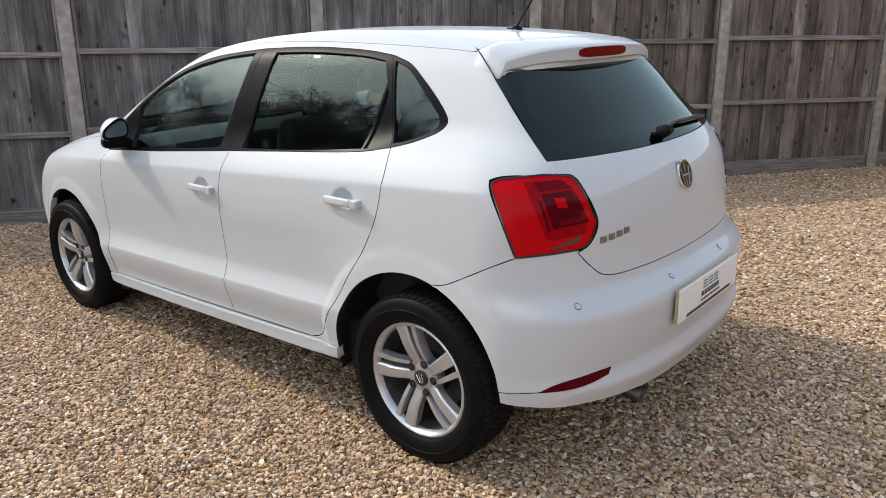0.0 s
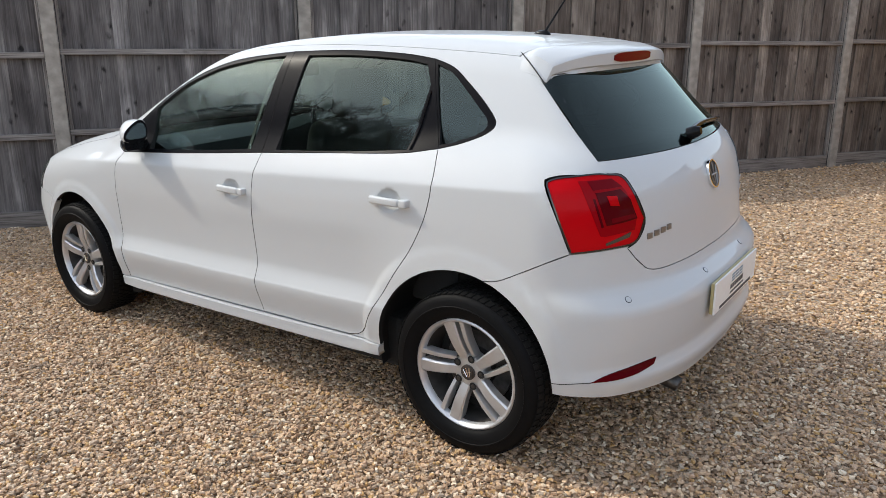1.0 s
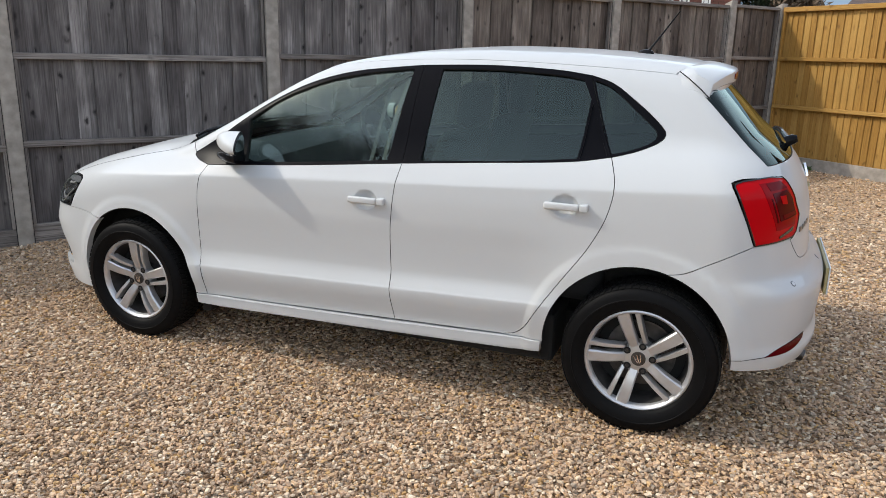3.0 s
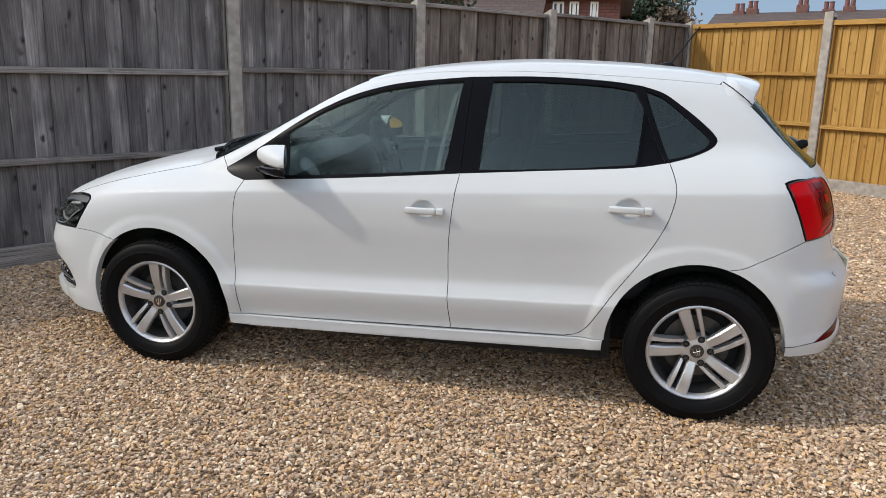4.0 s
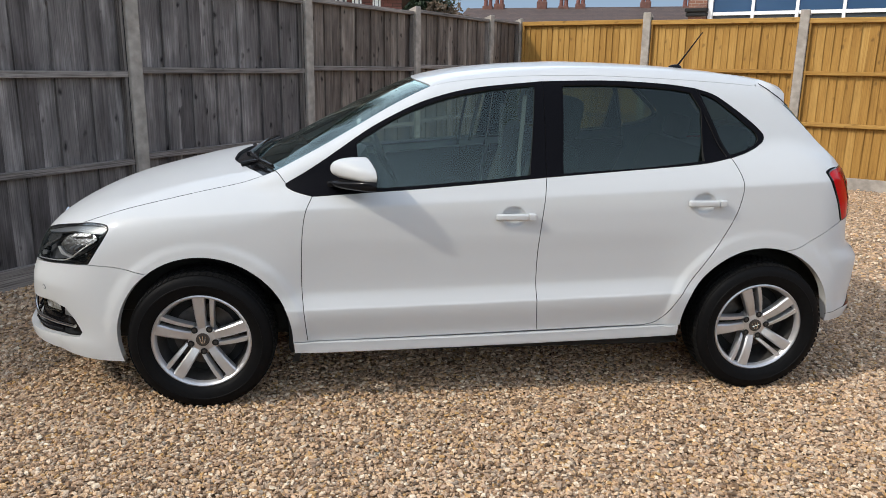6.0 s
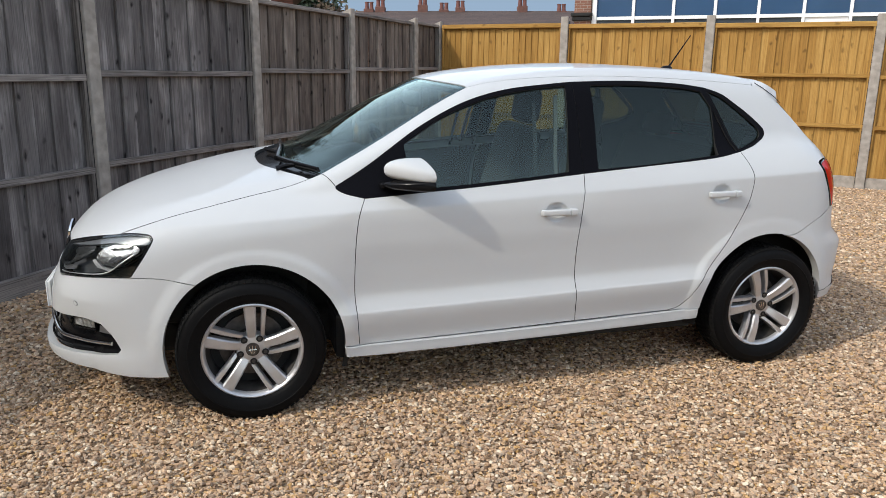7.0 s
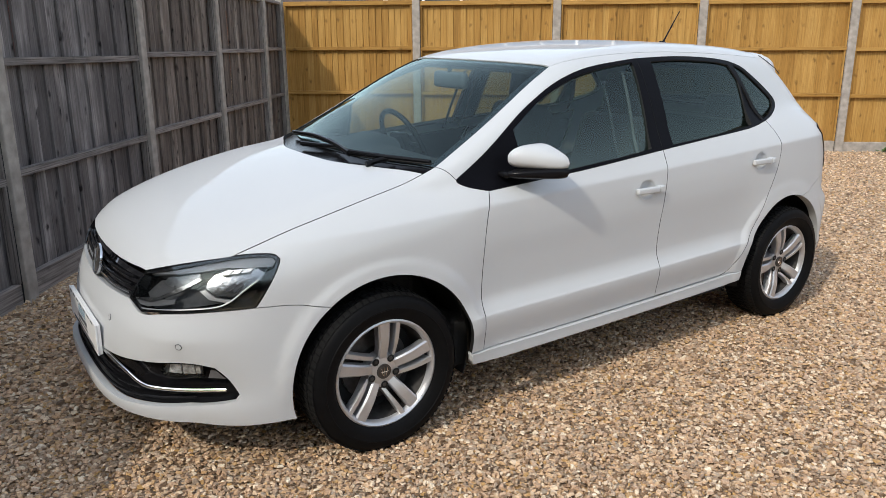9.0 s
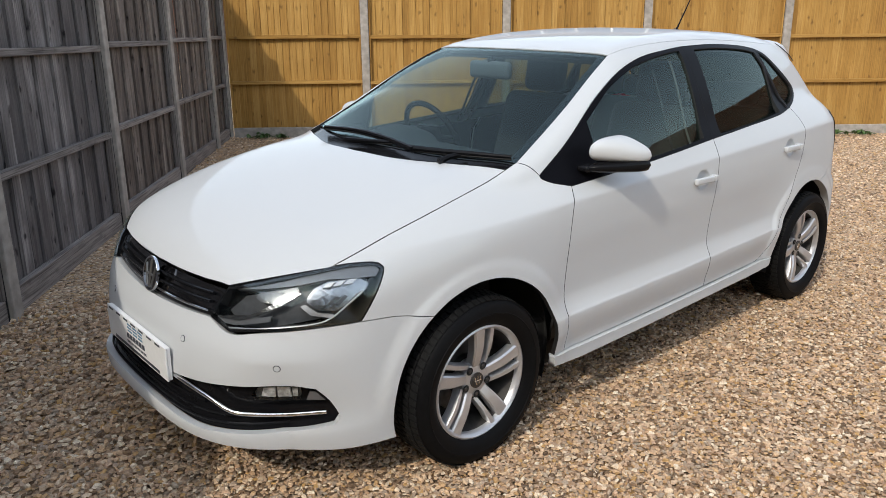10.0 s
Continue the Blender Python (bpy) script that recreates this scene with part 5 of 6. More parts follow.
for sign in (1, -1):
    # door mirror: shell, lower housing, bezel, glass
    mi = part("door_mirror", mirrored(mirror_body(0.0, None), sign), M_PAINT, car, "white door mirror with black lower housing", smooth=True)
    part("lower_housing", mirrored(mirror_body(0.0, (0.938, 0.986)), sign), M_BLACK, mi, "black lower housing", smooth=True)
    for name, mt, inw, x, label in (("bezel", M_BLACK, 0.0, 0.003, "black mirror bezel"), ("mirror_glass", M_CHROME, 0.012, 0.0065, "mirror glass")):
        part(name, mirrored(mirror_face(inw, x), sign), mt, mi, label, smooth=True)
    bm = bmesh.new()
    box(bm, (0.600, 0.738, 0.947), (0.700, 0.79, 0.972), 0.010, seg=3)
    part("mirror_arm", mirrored(bm, sign), M_BLACK, mi, smooth=True)
    # shut-line of the mirror triangle
    # headlamp inside
    hl = [o for o in car.children if o.name.startswith("headlight")][0 if sign > 0 else 1]
    def piece(name, mt, run, lift, label="", dish=0.0, under=None):
        o = loop("nose", [on_nose([a, b]) for a, b in zip(run, run[1:] + run[:1])], 0.012)

        def hollow(co, no, uv):
            return co - no * (dish * np.clip(off_line(uv, o) / 0.03, 0, 1) ** 0.7)[:, None]

        return panel(name, "nose", o, mt, under or hl, label, lift=lift, sign=sign, gap=0.0, depth=0.012, grid=0.009, edge=mt, warp=hollow)

    piece("inner_shade", M_HOUSING, [(0.430, 0.640), (0.47, 0.70), (0.60, 0.745), (0.655, 0.765), (0.725, 0.765), (0.738, 0.72), (0.725, 0.66), (0.70, 0.632), (0.60, 0.612), (0.49, 0.600)], -0.045, "dark grey lamp housing")
    ro = piece("outer_reflector", M_REFLECTOR, [(0.659, 0.705), (0.659, 0.728), (0.674, 0.743), (0.718, 0.749), (0.737, 0.732), (0.741, 0.715), (0.729, 0.677), (0.716, 0.659), (0.689, 0.666), (0.664, 0.689)], -0.012, "bright angular reflector", 0.022)
    for sh in ([(0.701, 0.683), (0.708, 0.702), (0.715, 0.698), (0.708, 0.676)], [(0.712, 0.681), (0.718, 0.704), (0.724, 0.699), (0.718, 0.676)]):
        piece("reflector_slat", M_HOUSING, sh, -0.008, under=ro)
    for k in range(3):
        y0, z0 = 0.674 + 0.015 * k, 0.728 + 0.003 * k
        piece("reflector_facet", M_ALLOY, [(y0, z0), (y0 + 0.002, z0 + 0.012), (y0 + 0.013, z0 + 0.014), (y0 + 0.012, z0 + 0.001)], -0.010, under=ro)
    piece("inner_reflector", M_DIMREFLECTOR, [(0.533, 0.695), (0.535, 0.709), (0.623, 0.730), (0.636, 0.715), (0.604, 0.683), (0.584, 0.683), (0.551, 0.687)], -0.012, "bright angular reflector", 0.018)
    piece("chrome_blade", M_REFLECTOR, [(0.642, 0.713), (0.612, 0.677), (0.547, 0.638), (0.507, 0.623), (0.426, 0.616), (0.456, 0.627), (0.537, 0.644), (0.592, 0.680), (0.631, 0.714)], -0.008, "slim chrome blade")
    piece("upper_band", M_SMOKEGREY, [(0.453, 0.702), (0.611, 0.751), (0.649, 0.773), (0.721, 0.776), (0.735, 0.763), (0.739, 0.747), (0.671, 0.748), (0.626, 0.734)], -0.006, "smoky grey upper band")
    piece("corner_blade", M_ALLOY, [(0.655, 0.678), (0.663, 0.683), (0.691, 0.657), (0.716, 0.648), (0.712, 0.639), (0.680, 0.651)], -0.012)
    piece("inner_blade", M_SMOKEGREY, [(0.414, 0.617), (0.570, 0.640), (0.600, 0.648), (0.600, 0.631), (0.493, 0.605), (0.452, 0.604)], -0.014)
    q = on_skin([(0.467, 0.594), (0.578, 0.609), (0.683, 0.624), (0.712, 0.639), (0.729, 0.677), (0.738, 0.709)], -0.006)
    part("light_guide", mirrored(tube([tuple(c) for c in P(spline(q, 0.01) + [q[-1]])], 0.0028, 8), sign), M_ALLOY, hl, smooth=True)
    # fog lamp in the lower intake
    FOG = [(0.557, 0.392), (0.579, 0.424), (0.669, 0.425), (0.656, 0.372), (0.564, 0.372)]
    o = loop("nose", [on_nose([a, b]) for a, b in zip(FOG, FOG[1:] + FOG[:1])], 0.012)
    fg = panel("fog_lamp", "nose", inset(o, 0.004), M_HOUSING, fb, "small fog lamp with a clear lens", lift=-0.024, sign=sign, depth=0.01, grid=0.012)
    for run in ([(0.578, 0.384), (0.588, 0.414), (0.612, 0.416), (0.606, 0.380)], [(0.610, 0.380), (0.616, 0.416), (0.640, 0.416), (0.636, 0.380)], [(0.640, 0.384), (0.645, 0.412), (0.656, 0.412), (0.650, 0.384)]):
        piece("fog_reflector", M_FOGBOWL, run, -0.017, dish=0.006, under=fg)
    panel("fog_lens", "nose", o, M_LENS, fb, "", lift=-0.010, sign=sign, depth=0.02, grid=0.02, edge=M_BLACK)
    FOG2 = [(0.664, 0.372), (0.677, 0.405), (0.688, 0.403), (0.699, 0.368)]
    o2 = loop("nose", [on_nose([a, b]) for a, b in zip(FOG2, FOG2[1:] + FOG2[:1])], 0.012)
    panel("corner_lamp", "nose", o2, M_SMOKEGREY, fb, "", lift=-0.012, sign=sign, depth=0.01, grid=0.015)
    q = on_skin([(0.16, 0.390), (0.26, 0.387), (0.36, 0.378), (0.432, 0.362), (0.488, 0.337), (0.533, 0.329), (0.61, 0.325), (0.694, 0.332)], -0.005)
    bm = tube([tuple(c) for c in P(spline(q, 0.015) + [q[-1]])], 0.0075, 10)
    part("chrome_strip", mirrored(bm, sign), M_CHROME, fb, "bright chrome strip", smooth=True)
    # rear reflector in the bumper
    o = loop("tail", [P([(-1.672, 0.748, 0.365), (-1.729, 0.713, 0.392), (-1.80, 0.61, 0.410), (-1.829, 0.551, 0.414)]), P([(-1.829, 0.551, 0.414), (-1.823, 0.560, 0.390)]),
                      P([(-1.823, 0.560, 0.390), (-1.779, 0.644, 0.374), (-1.672, 0.748, 0.365)])], 0.015)
    panel("reflector", "tail", o, M_DARKRED, rb, "red reflector strip", lift=0.003, sign=sign, gap=0.001, depth=0.006, grid=0.02, edge=M_BLACK)
    q = np.concatenate([on_skin([(-1.560, 0.352), (-1.60, 0.355), (-1.64, 0.360)], 0.0002, on_side), P([on_tail([(0.748, 0.366)])[0]])])
    part("valance_seam", mirrored(tube([tuple(c) for c in q], 0.0013, 6), sign), M_SEALGAP, rb)
    # parking sensors
    for where, host, y, z in ((on_tail, rb, 0.642, 0.629), (on_tail, rb, 0.213, 0.630), (on_nose, fb, 0.633, 0.495), (on_nose, fb, 0.300, 0.520)):
        p = where([(y, z)])
        n = normals_at(p)[0]
        s_ob = part("parking_sensor", mirrored(disc(p[0] + n * 0.0005, n, 0.0, 0.0095, 0.0015), sign), M_PAINT, host, smooth=True)
        part("sensor_ring", mirrored(disc(p[0], n, 0.0095, 0.0115, 0.0015), sign), M_INK, host)
    # wheel arch liner, black and deep
    for ax, az, ar in ((1.22, 0.300, 0.372), (-1.212, 0.318, 0.365)):
        bm = bmesh.new()
        ring = []
        for k in range(31):
            a = radians(-14 + 172 * k / 30) if ax < 0 else radians(16 + 184 * k / 30)
            ring.append([bm.verts.new((ax + math.cos(a) * r, y, az + math.sin(a) * r)) for r, y in ((ar + 0.002, 0.800 if abs(ax) < 1.215 else 0.765), (ar + 0.03, 0.74), (ar + 0.03, 0.46), (0.02, 0.44))])
        for a, b in zip(ring, ring[1:]):
            for k in range(3):
                bm.faces.new((a[k], a[k + 1], b[k + 1], b[k]))
        bmesh.ops.recalc_face_normals(bm, faces=bm.faces)
        part("arch_liner", mirrored(bm, sign), M_DARK, car, "black wheel arch liner", smooth=True)

# lower grille slats and upper grille strips
for k, z in enumerate((0.296, 0.318, 0.340, 0.362)):
    w = (0.62, 0.60, 0.40, 0.32)[k]
    q = on_skin([(y, z) for y in np.linspace(-w, w, 21)], -0.020)
    part("slat", tube([tuple(c) for c in q], 0.005, 6), M_BLACK, fb)
for z, mt, r, name in ((0.613, M_CHROME, 0.0035, "chrome_strip"), (0.640, M_BLACK, 0.006, "slat"), (0.665, M_BLACK, 0.006, "slat")):
    q = on_skin([(y, z + 0.012 * (y / 0.38) ** 2) for y in np.linspace(-0.375, 0.375, 25)], -0.008)
    part(name, tube([tuple(c) for c in q], r, 8), mt, ug, smooth=True)


def emblem(host, p, n, r, name, dark):
    """A round maker's badge as plain shapes: dark disc, bright ring, slanting bars."""
    b = part(name, disc(p, n, 0.0, r, 0.005), dark, host, "round badge with bright ring and plain bars", smooth=True)
    part("badge_ring", disc(p, n, r * 0.91, r * 1.03, 0.009), M_CHROME, host, smooth=True)
    bm2 = bmesh.new()
    m = Matrix.Translation(p) @ Matrix((Vector((0, 0, 1)).cross(Vector(n)).normalized(), Vector(n).cross(Vector((0, 0, 1)).cross(Vector(n))).normalized(), Vector(n))).transposed().to_4x4()
    for x0, y0, x1, y1 in ((0, 0.84, 0, -0.84), (-0.66, 0.52, -0.30, -0.76), (0.66, 0.52, 0.30, -0.76), (-0.56, -0.05, 0.56, -0.05)):
        tube([m @ Vector((x0 * r, y0 * r, 0.006)), m @ Vector((x1 * r, y1 * r, 0.006))], r * 0.075, 6, bm2)
    part("badge_bars", bm2, M_LETTER, host)
    return b


p = on_nose([(0, 0.650)])[0]
emblem(ug, p + P([0.004, 0, 0]), (0.97, 0, 0.22), 0.058, "badge", M_GLOSSBLACK)
p = on_tail([(0, 0.930)])[0]
emblem(tg, p, tuple(normals_at(P([p]))[0]), 0.052, "badge", M_STEEL)
# model lettering as plain bright bars
for k in range(4):
    q = on_tail([(0.512 - 0.034 * k, 0.808 + 0.004 * k)])
    n = normals_at(q)[0]
    bm = bmesh.new()
    box(bm, (-0.0125, -0.010, 0), (0.0125, 0.010, 0.004), 0.0015)
    box(bm, (-0.005, -0.004, 0.0035), (0.005, 0.004, 0.0045))
    bmesh.ops.transform(bm, matrix=facing(q[0], n), verts=bm.verts)
    part("letter_bar", bm, M_LETTER, tg, "raised grey lettering bar", smooth=True)
for k in range(2):
    q = on_tail([(-0.50, 0.80 + 0.035 * k)])
    bm = bmesh.new()
    box(bm, (-0.035, -0.008, 0), (0.035, 0.008, 0.004), 0.0015)
    bmesh.ops.transform(bm, matrix=facing(q[0], normals_at(q)[0]), verts=bm.verts)
    part("letter_bar", bm, M_CHROME, tg, smooth=True)


def number_plate(host, m, edge_mat):
    """A dealer's show plate: white, with bars where the printing is. Local x runs along it, z out of it."""
    bm = bmesh.new()
    box(bm, (-0.262, -0.058, 0), (0.262, 0.058, 0.006), 0.002)
    bmesh.ops.transform(bm, matrix=m, verts=bm.verts)
    pl = part("number_plate", bm, M_PLATE, host, "white show plate with dark printing")
    bm = bmesh.new()
    box(bm, (-0.260, -0.056, -0.012), (0.260, 0.056, -0.0005), 0.002)
    bmesh.ops.transform(bm, matrix=m, verts=bm.verts)
    part("plate_back", bm, edge_mat, host)
    for mt, bars in ((M_BLUE, [(-0.066 + 0.048 * k, y, 0.038, 0.0065) for k in range(3) for y in (0.012, 0.0235, 0.035)]),
                     (M_INK, [(-0.078 + 0.0275 * k, -0.014, 0.022, 0.018) for k in range(6)] + [(-0.080 + 0.0135 * k, -0.031, 0.009, 0.008) for k in range(13)] + [(-0.20, -0.052, 0.40, 0.011)])):
        for x, y, w, h in bars:
            bm = bmesh.new()
            box(bm, (x, y, 0.0058), (x + w, y + h, 0.0068))
            bmesh.ops.transform(bm, matrix=m, verts=bm.verts)
            part("print_bar", bm, mt, host)
    return pl


rear_m = Matrix(((0, 0, -1, -1.902), (-1, 0, 0, 0.0), (0, 1, 0, 0.543), (0, 0, 0, 1)))
front_m = Matrix(((0, 0, 1, 2.086), (1, 0, 0, 0.0), (0, 1, 0, 0.428), (0, 0, 0, 1)))
number_plate(rb, rear_m, M_PLATEYEL)
number_plate(fb, front_m, M_PLATE)
# front plate's dark upper strip
for k in range(7):
    bm = bmesh.new()
    box(bm, (-0.24 + 0.07 * k, 0.046, 0.0055), (-0.20 + 0.07 * k, 0.053, 0.0068))
    bmesh.ops.transform(bm, matrix=front_m, verts=bm.verts)
    part("print_bar", bm, M_INK, fb)


# wipers
def wiper(name, pts, where, lift, host, label):
    q = on_skin(pts, lift, where)
    run = P(spline(q, 0.03) + [q[-1]])
    w = part(name, tube([tuple(c) for c in run], [0.011 - 0.005 * k / len(run) for k in range(len(run))], 8), M_BLACK, host, label, smooth=True)
    q2 = on_skin(pts, lift * 0.45, where)
    run = P(spline(q2, 0.03) + [q2[-1]])
    part("blade", tube([tuple(c) for c in run], 0.006, 6), M_SEALGAP, w, smooth=True)
    return w


wiper("wiper", [(1.075, 0.255), (1.045, 0.05), (1.022, -0.18), (1.005, -0.45)], on_top, 0.020, car, "black windscreen wiper")
wiper("wiper", [(1.070, 0.235), (1.035, 0.36), (0.985, 0.50), (0.925, 0.625)], on_top, 0.020, car, "black windscreen wiper")
wiper("wiper_arm", [(1.090, 0.42), (1.040, 0.42), (0.99, 0.46)], on_top, 0.012, car, "black wiper arm")
wiper("wiper_arm", [(1.100, -0.15), (1.075, 0.0), (1.05, 0.10)], on_top, 0.012, car, "black wiper arm")
rwp = wiper("rear_wiper", [(0.0, 1.070), (-0.15, 1.080), (-0.32, 1.076), (-0.48, 1.066)], on_tail, 0.016, tg, "black rear wiper")
q = on_skin([(0.0, 1.068)], 0.0, on_tail)[0]
part("wiper_hub", tube([q, q + P([-0.03, 0, 0.012]), q + P([-0.045, 0, 0.016])], [0.024, 0.022, 0.014], 16), M_BLACK, rwp, smooth=True)
# aerial
base = on_top([(-1.075, 0.0)])[0]
bm = bmesh.new()
bmesh.ops.create_uvsphere(bm, u_segments=24, v_segments=12, radius=1.0)
for v in bm.verts:
    v.co = (base[0] + v.co.x * (0.045 if v.co.x > 0 else 0.03), v.co.y * 0.02, base[2] - 0.002 + max(v.co.z, -0.2) * 0.020)
ae = part("aerial", bm, M_BLACK, car, "black roof aerial", smooth=True)
part("mast", tube([(base[0] - 0.005, 0, base[2] + 0.010), (base[0] - 0.030, 0, base[2] + 0.045), (base[0] - 0.125, 0, base[2] + 0.180)], [0.006, 0.0045, 0.003], 8), M_BLACK, ae, smooth=True)
# exhaust, underbody and bulkheads
part("exhaust_pipe", tube([(-1.35, 0.37, 0.29), (-1.70, 0.37, 0.285), (-1.80, 0.37, 0.262), (-1.842, 0.37, 0.248)], [0.029, 0.029, 0.030, 0.026], 20), M_STEEL, car, "dull steel exhaust tip", smooth=True)
bm = bmesh.new()
box(bm, (-1.55, -0.52, 0.205), (1.72, 0.52, 0.36), 0.03)
box(bm, (-0.885, -0.725, 0.19), (0.885, 0.725, 0.40), 0.02)
box(bm, (0.98, -0.60, 0.36), (1.80, 0.60, 0.70), 0.03)
box(bm, (-1.72, -0.60, 0.36), (-1.05, 0.60, 0.62), 0.03)
part("underbody", bm, M_DARK, car, "dark underbody")


# ---- inside the car ----
def seat(y):
    """A front seat: cushion, backrest, headrest on two posts."""
    bm = bmesh.new()
    box(bm, (-0.22, y - 0.24, 0.42), (0.30, y + 0.24, 0.60), 0.07, seg=4)
    st = part("front_seat", bm, M_CLOTH, car, "dark grey cloth front seat", smooth=True)
    bm = bmesh.new()
    box(bm, (-0.06, y - 0.23, 0), (0.07, y + 0.23, 0.60), 0.06, Matrix.Translation((-0.20, 0, 0.52)) @ Matrix.Rotation(radians(-17), 4, "Y"), 4)
    part("backrest", bm, M_CLOTH, st, smooth=True)
    bm = bmesh.new()
    box(bm, (-0.05, y - 0.13, 0), (0.05, y + 0.13, 0.20), 0.045, Matrix.Translation((-0.385, 0, 1.10)) @ Matrix.Rotation(radians(-8), 4, "Y"), 4)
    part("headrest", bm, M_CLOTH, st, smooth=True)
    bm = bmesh.new()
    for s in (-1, 1):
        tube([(-0.36, y + 0.05 * s, 1.02), (-0.39, y + 0.05 * s, 1.16)], 0.007, 8, bm)
    part("headrest_post", bm, M_STEEL, st, smooth=True)
    return st


seat(0.37), seat(-0.37)
bm = bmesh.new()
box(bm, (-1.05, -0.60, 0.42), (-0.62, 0.60, 0.62), 0.06, seg=3)
rs = part("rear_bench", bm, M_CLOTH, car, "dark cloth rear bench", smooth=True)
bm = bmesh.new()
box(bm, (-0.06, -0.60, 0), (0.06, 0.60, 0.50), 0.05, Matrix.Translation((-1.06, 0, 0.55)) @ Matrix.Rotation(radians(-20), 4, "Y"), 3)
part("backrest", bm, M_CLOTH, rs, smooth=True)
for y in (-0.33, 0.33):
    bm = bmesh.new()
    box(bm, (-0.04, y - 0.12, 0), (0.04, y + 0.12, 0.13), 0.035, Matrix.Translation((-1.24, 0, 1.03)) @ Matrix.Rotation(radians(-12), 4, "Y"), 3)
    part("headrest", bm, M_CLOTH, rs, smooth=True)
bm = bmesh.new()
box(bm, (-1.62, -0.56, 0.98), (-1.22, 0.56, 1.0), 0.006)
part("parcel_shelf", bm, M_DASH, car)
# dashboard: a rolled section drawn across the car
sec = [(0.60, 0.60), (0.56, 0.72), (0.55, 0.84), (0.58, 0.925), (0.66, 0.955), (0.80, 0.955), (0.93, 0.945), (0.93, 0.60)]
bm = bmesh.new()
rws = []
for y in np.linspace(-0.66, 0.66, 23):
    hood = 0.045 * math.exp(-(((y + 0.37) / 0.17) ** 4))
    rws.append([bm.verts.new((x - (hood * 1.2 if 2 <= k <= 4 else 0), y, z + (hood if k in (3, 4) else 0) - 0.015 * abs(y))) for k, (x, z) in enumerate(sec)])
for a, b in zip(rws, rws[1:]):
    for k in range(len(sec)):
        bm.faces.new((a[k], a[(k + 1) % len(sec)], b[(k + 1) % len(sec)], b[k]))
bm.faces.new(rws[0]), bm.faces.new(rws[-1])
bmesh.ops.recalc_face_normals(bm, faces=bm.faces)
part("dashboard", bm, M_DASH, car, "dark grey moulded dashboard", smooth=True)
# steering wheel on the right
hubm = Matrix.Translation((0.44, -0.37, 0.93)) @ Matrix.Rotation(radians(-65), 4, "Y")
bm = bmesh.new()
n1, n2 = 40, 10
ringv = []
for k in range(n1):
    a = 2 * math.pi * k / n1
    ringv.append([bm.verts.new(hubm @ Vector(((0.178 + 0.014 * math.cos(2 * math.pi * j / n2)) * math.cos(a), (0.178 + 0.014 * math.cos(2 * math.pi * j / n2)) * math.sin(a), 0.014 * math.sin(2 * math.pi * j / n2)))) for j in range(n2)])
for k in range(n1):
    for j in range(n2):
        bm.faces.new((ringv[k][j], ringv[(k + 1) % n1][j], ringv[(k + 1) % n1][(j + 1) % n2], ringv[k][(j + 1) % n2]))
sw = part("steering_wheel", bm, M_BLACK, car, "black three-spoke steering wheel", smooth=True)
bm = bmesh.new()
box(bm, (-0.07, -0.075, -0.03), (0.06, 0.075, 0.015), 0.02, hubm, 3)
for a in (90, 270, 180):
    tube([hubm @ Vector((0, 0, -0.005)), hubm @ Vector((math.cos(radians(a)) * 0.175, math.sin(radians(a)) * 0.175, 0))], 0.014, 8, bm)
part("wheel_boss", bm, M_BLACK, sw, smooth=True)
# interior mirror
bm = bmesh.new()
box(bm, (0.355, -0.165, 1.222), (0.395, 0.085, 1.300), 0.018, seg=3)
im = part("interior_mirror", bm, M_GREYPLASTIC, car, "grey interior mirror", smooth=True)
part("stem", tube([(0.375, -0.04, 1.28), (0.385, -0.035, 1.318)], 0.010, 8), M_BLACK, im, smooth=True)

# the car stands on the sloping yard
car.matrix_basis = Matrix.Translation((0, 0.79, 0)) @ Matrix.Rotation(-0.026, 4, "X") @ Matrix.Translation((0, -0.81, 0))


# ---- beyond the fences ----
def brick(name, a, b, mortar, scale):
    """Brickwork or tiles seen from far off."""
    m, n, l, bs = material(name)
    co = n.new("ShaderNodeTexCoord")
    mp = n.new("ShaderNodeMapping")
    mp.inputs["Rotation"].default_value = (radians(90), 0, 0)
    l.new(co.outputs["Object"], mp.inputs[0])
    bt = n.new("ShaderNodeTexBrick")
    bt.inputs["Scale"].default_value = scale
    bt.inputs["Color1"].default_value, bt.inputs["Color2"].default_value, bt.inputs["Mortar"].default_value = (*a, 1), (*b, 1), (*mortar, 1)
    bt.inputs["Brick Width"].default_value, bt.inputs["Row Height"].default_value, bt.inputs["Mortar Size"].default_value = 0.45, 0.15, 0.012
    l.new(mp.outputs[0], bt.inputs["Vector"])
    l.new(bt.outputs["Color"], bs.inputs["Base Color"])
    bs.inputs["Roughness"].default_value = 0.85
    return m


M_BRICK = brick("red_brick", (0.20, 0.085, 0.05), (0.14, 0.06, 0.04), (0.26, 0.23, 0.20), 2.0)
M_HUNG = brick("hung_tiles", (0.17, 0.065, 0.05), (0.12, 0.05, 0.04), (0.05, 0.025, 0.02), 1.6)
M_TILE = brick("roof_tiles", (0.085, 0.055, 0.046), (0.062, 0.042, 0.037), (0.03, 0.02, 0.018), 1.6)
M_WHITE = plain("white_upvc", (0.78, 0.78, 0.77), 0.4)
M_BLUEPANEL = plain("blue_panel", (0.014, 0.050, 0.115), 0.3, coat=0.1, vary=0.12, scale=0.8)
M_WINDOW = plain("far_window", (0.05, 0.06, 0.07), 0.08)
M_POTBRICK = plain("sooty_brick", (0.115, 0.052, 0.040), 0.9, vary=0.3, scale=5)
M_POT = plain("chimney_pot", (0.13, 0.048, 0.038), 0.8, vary=0.2, scale=6)
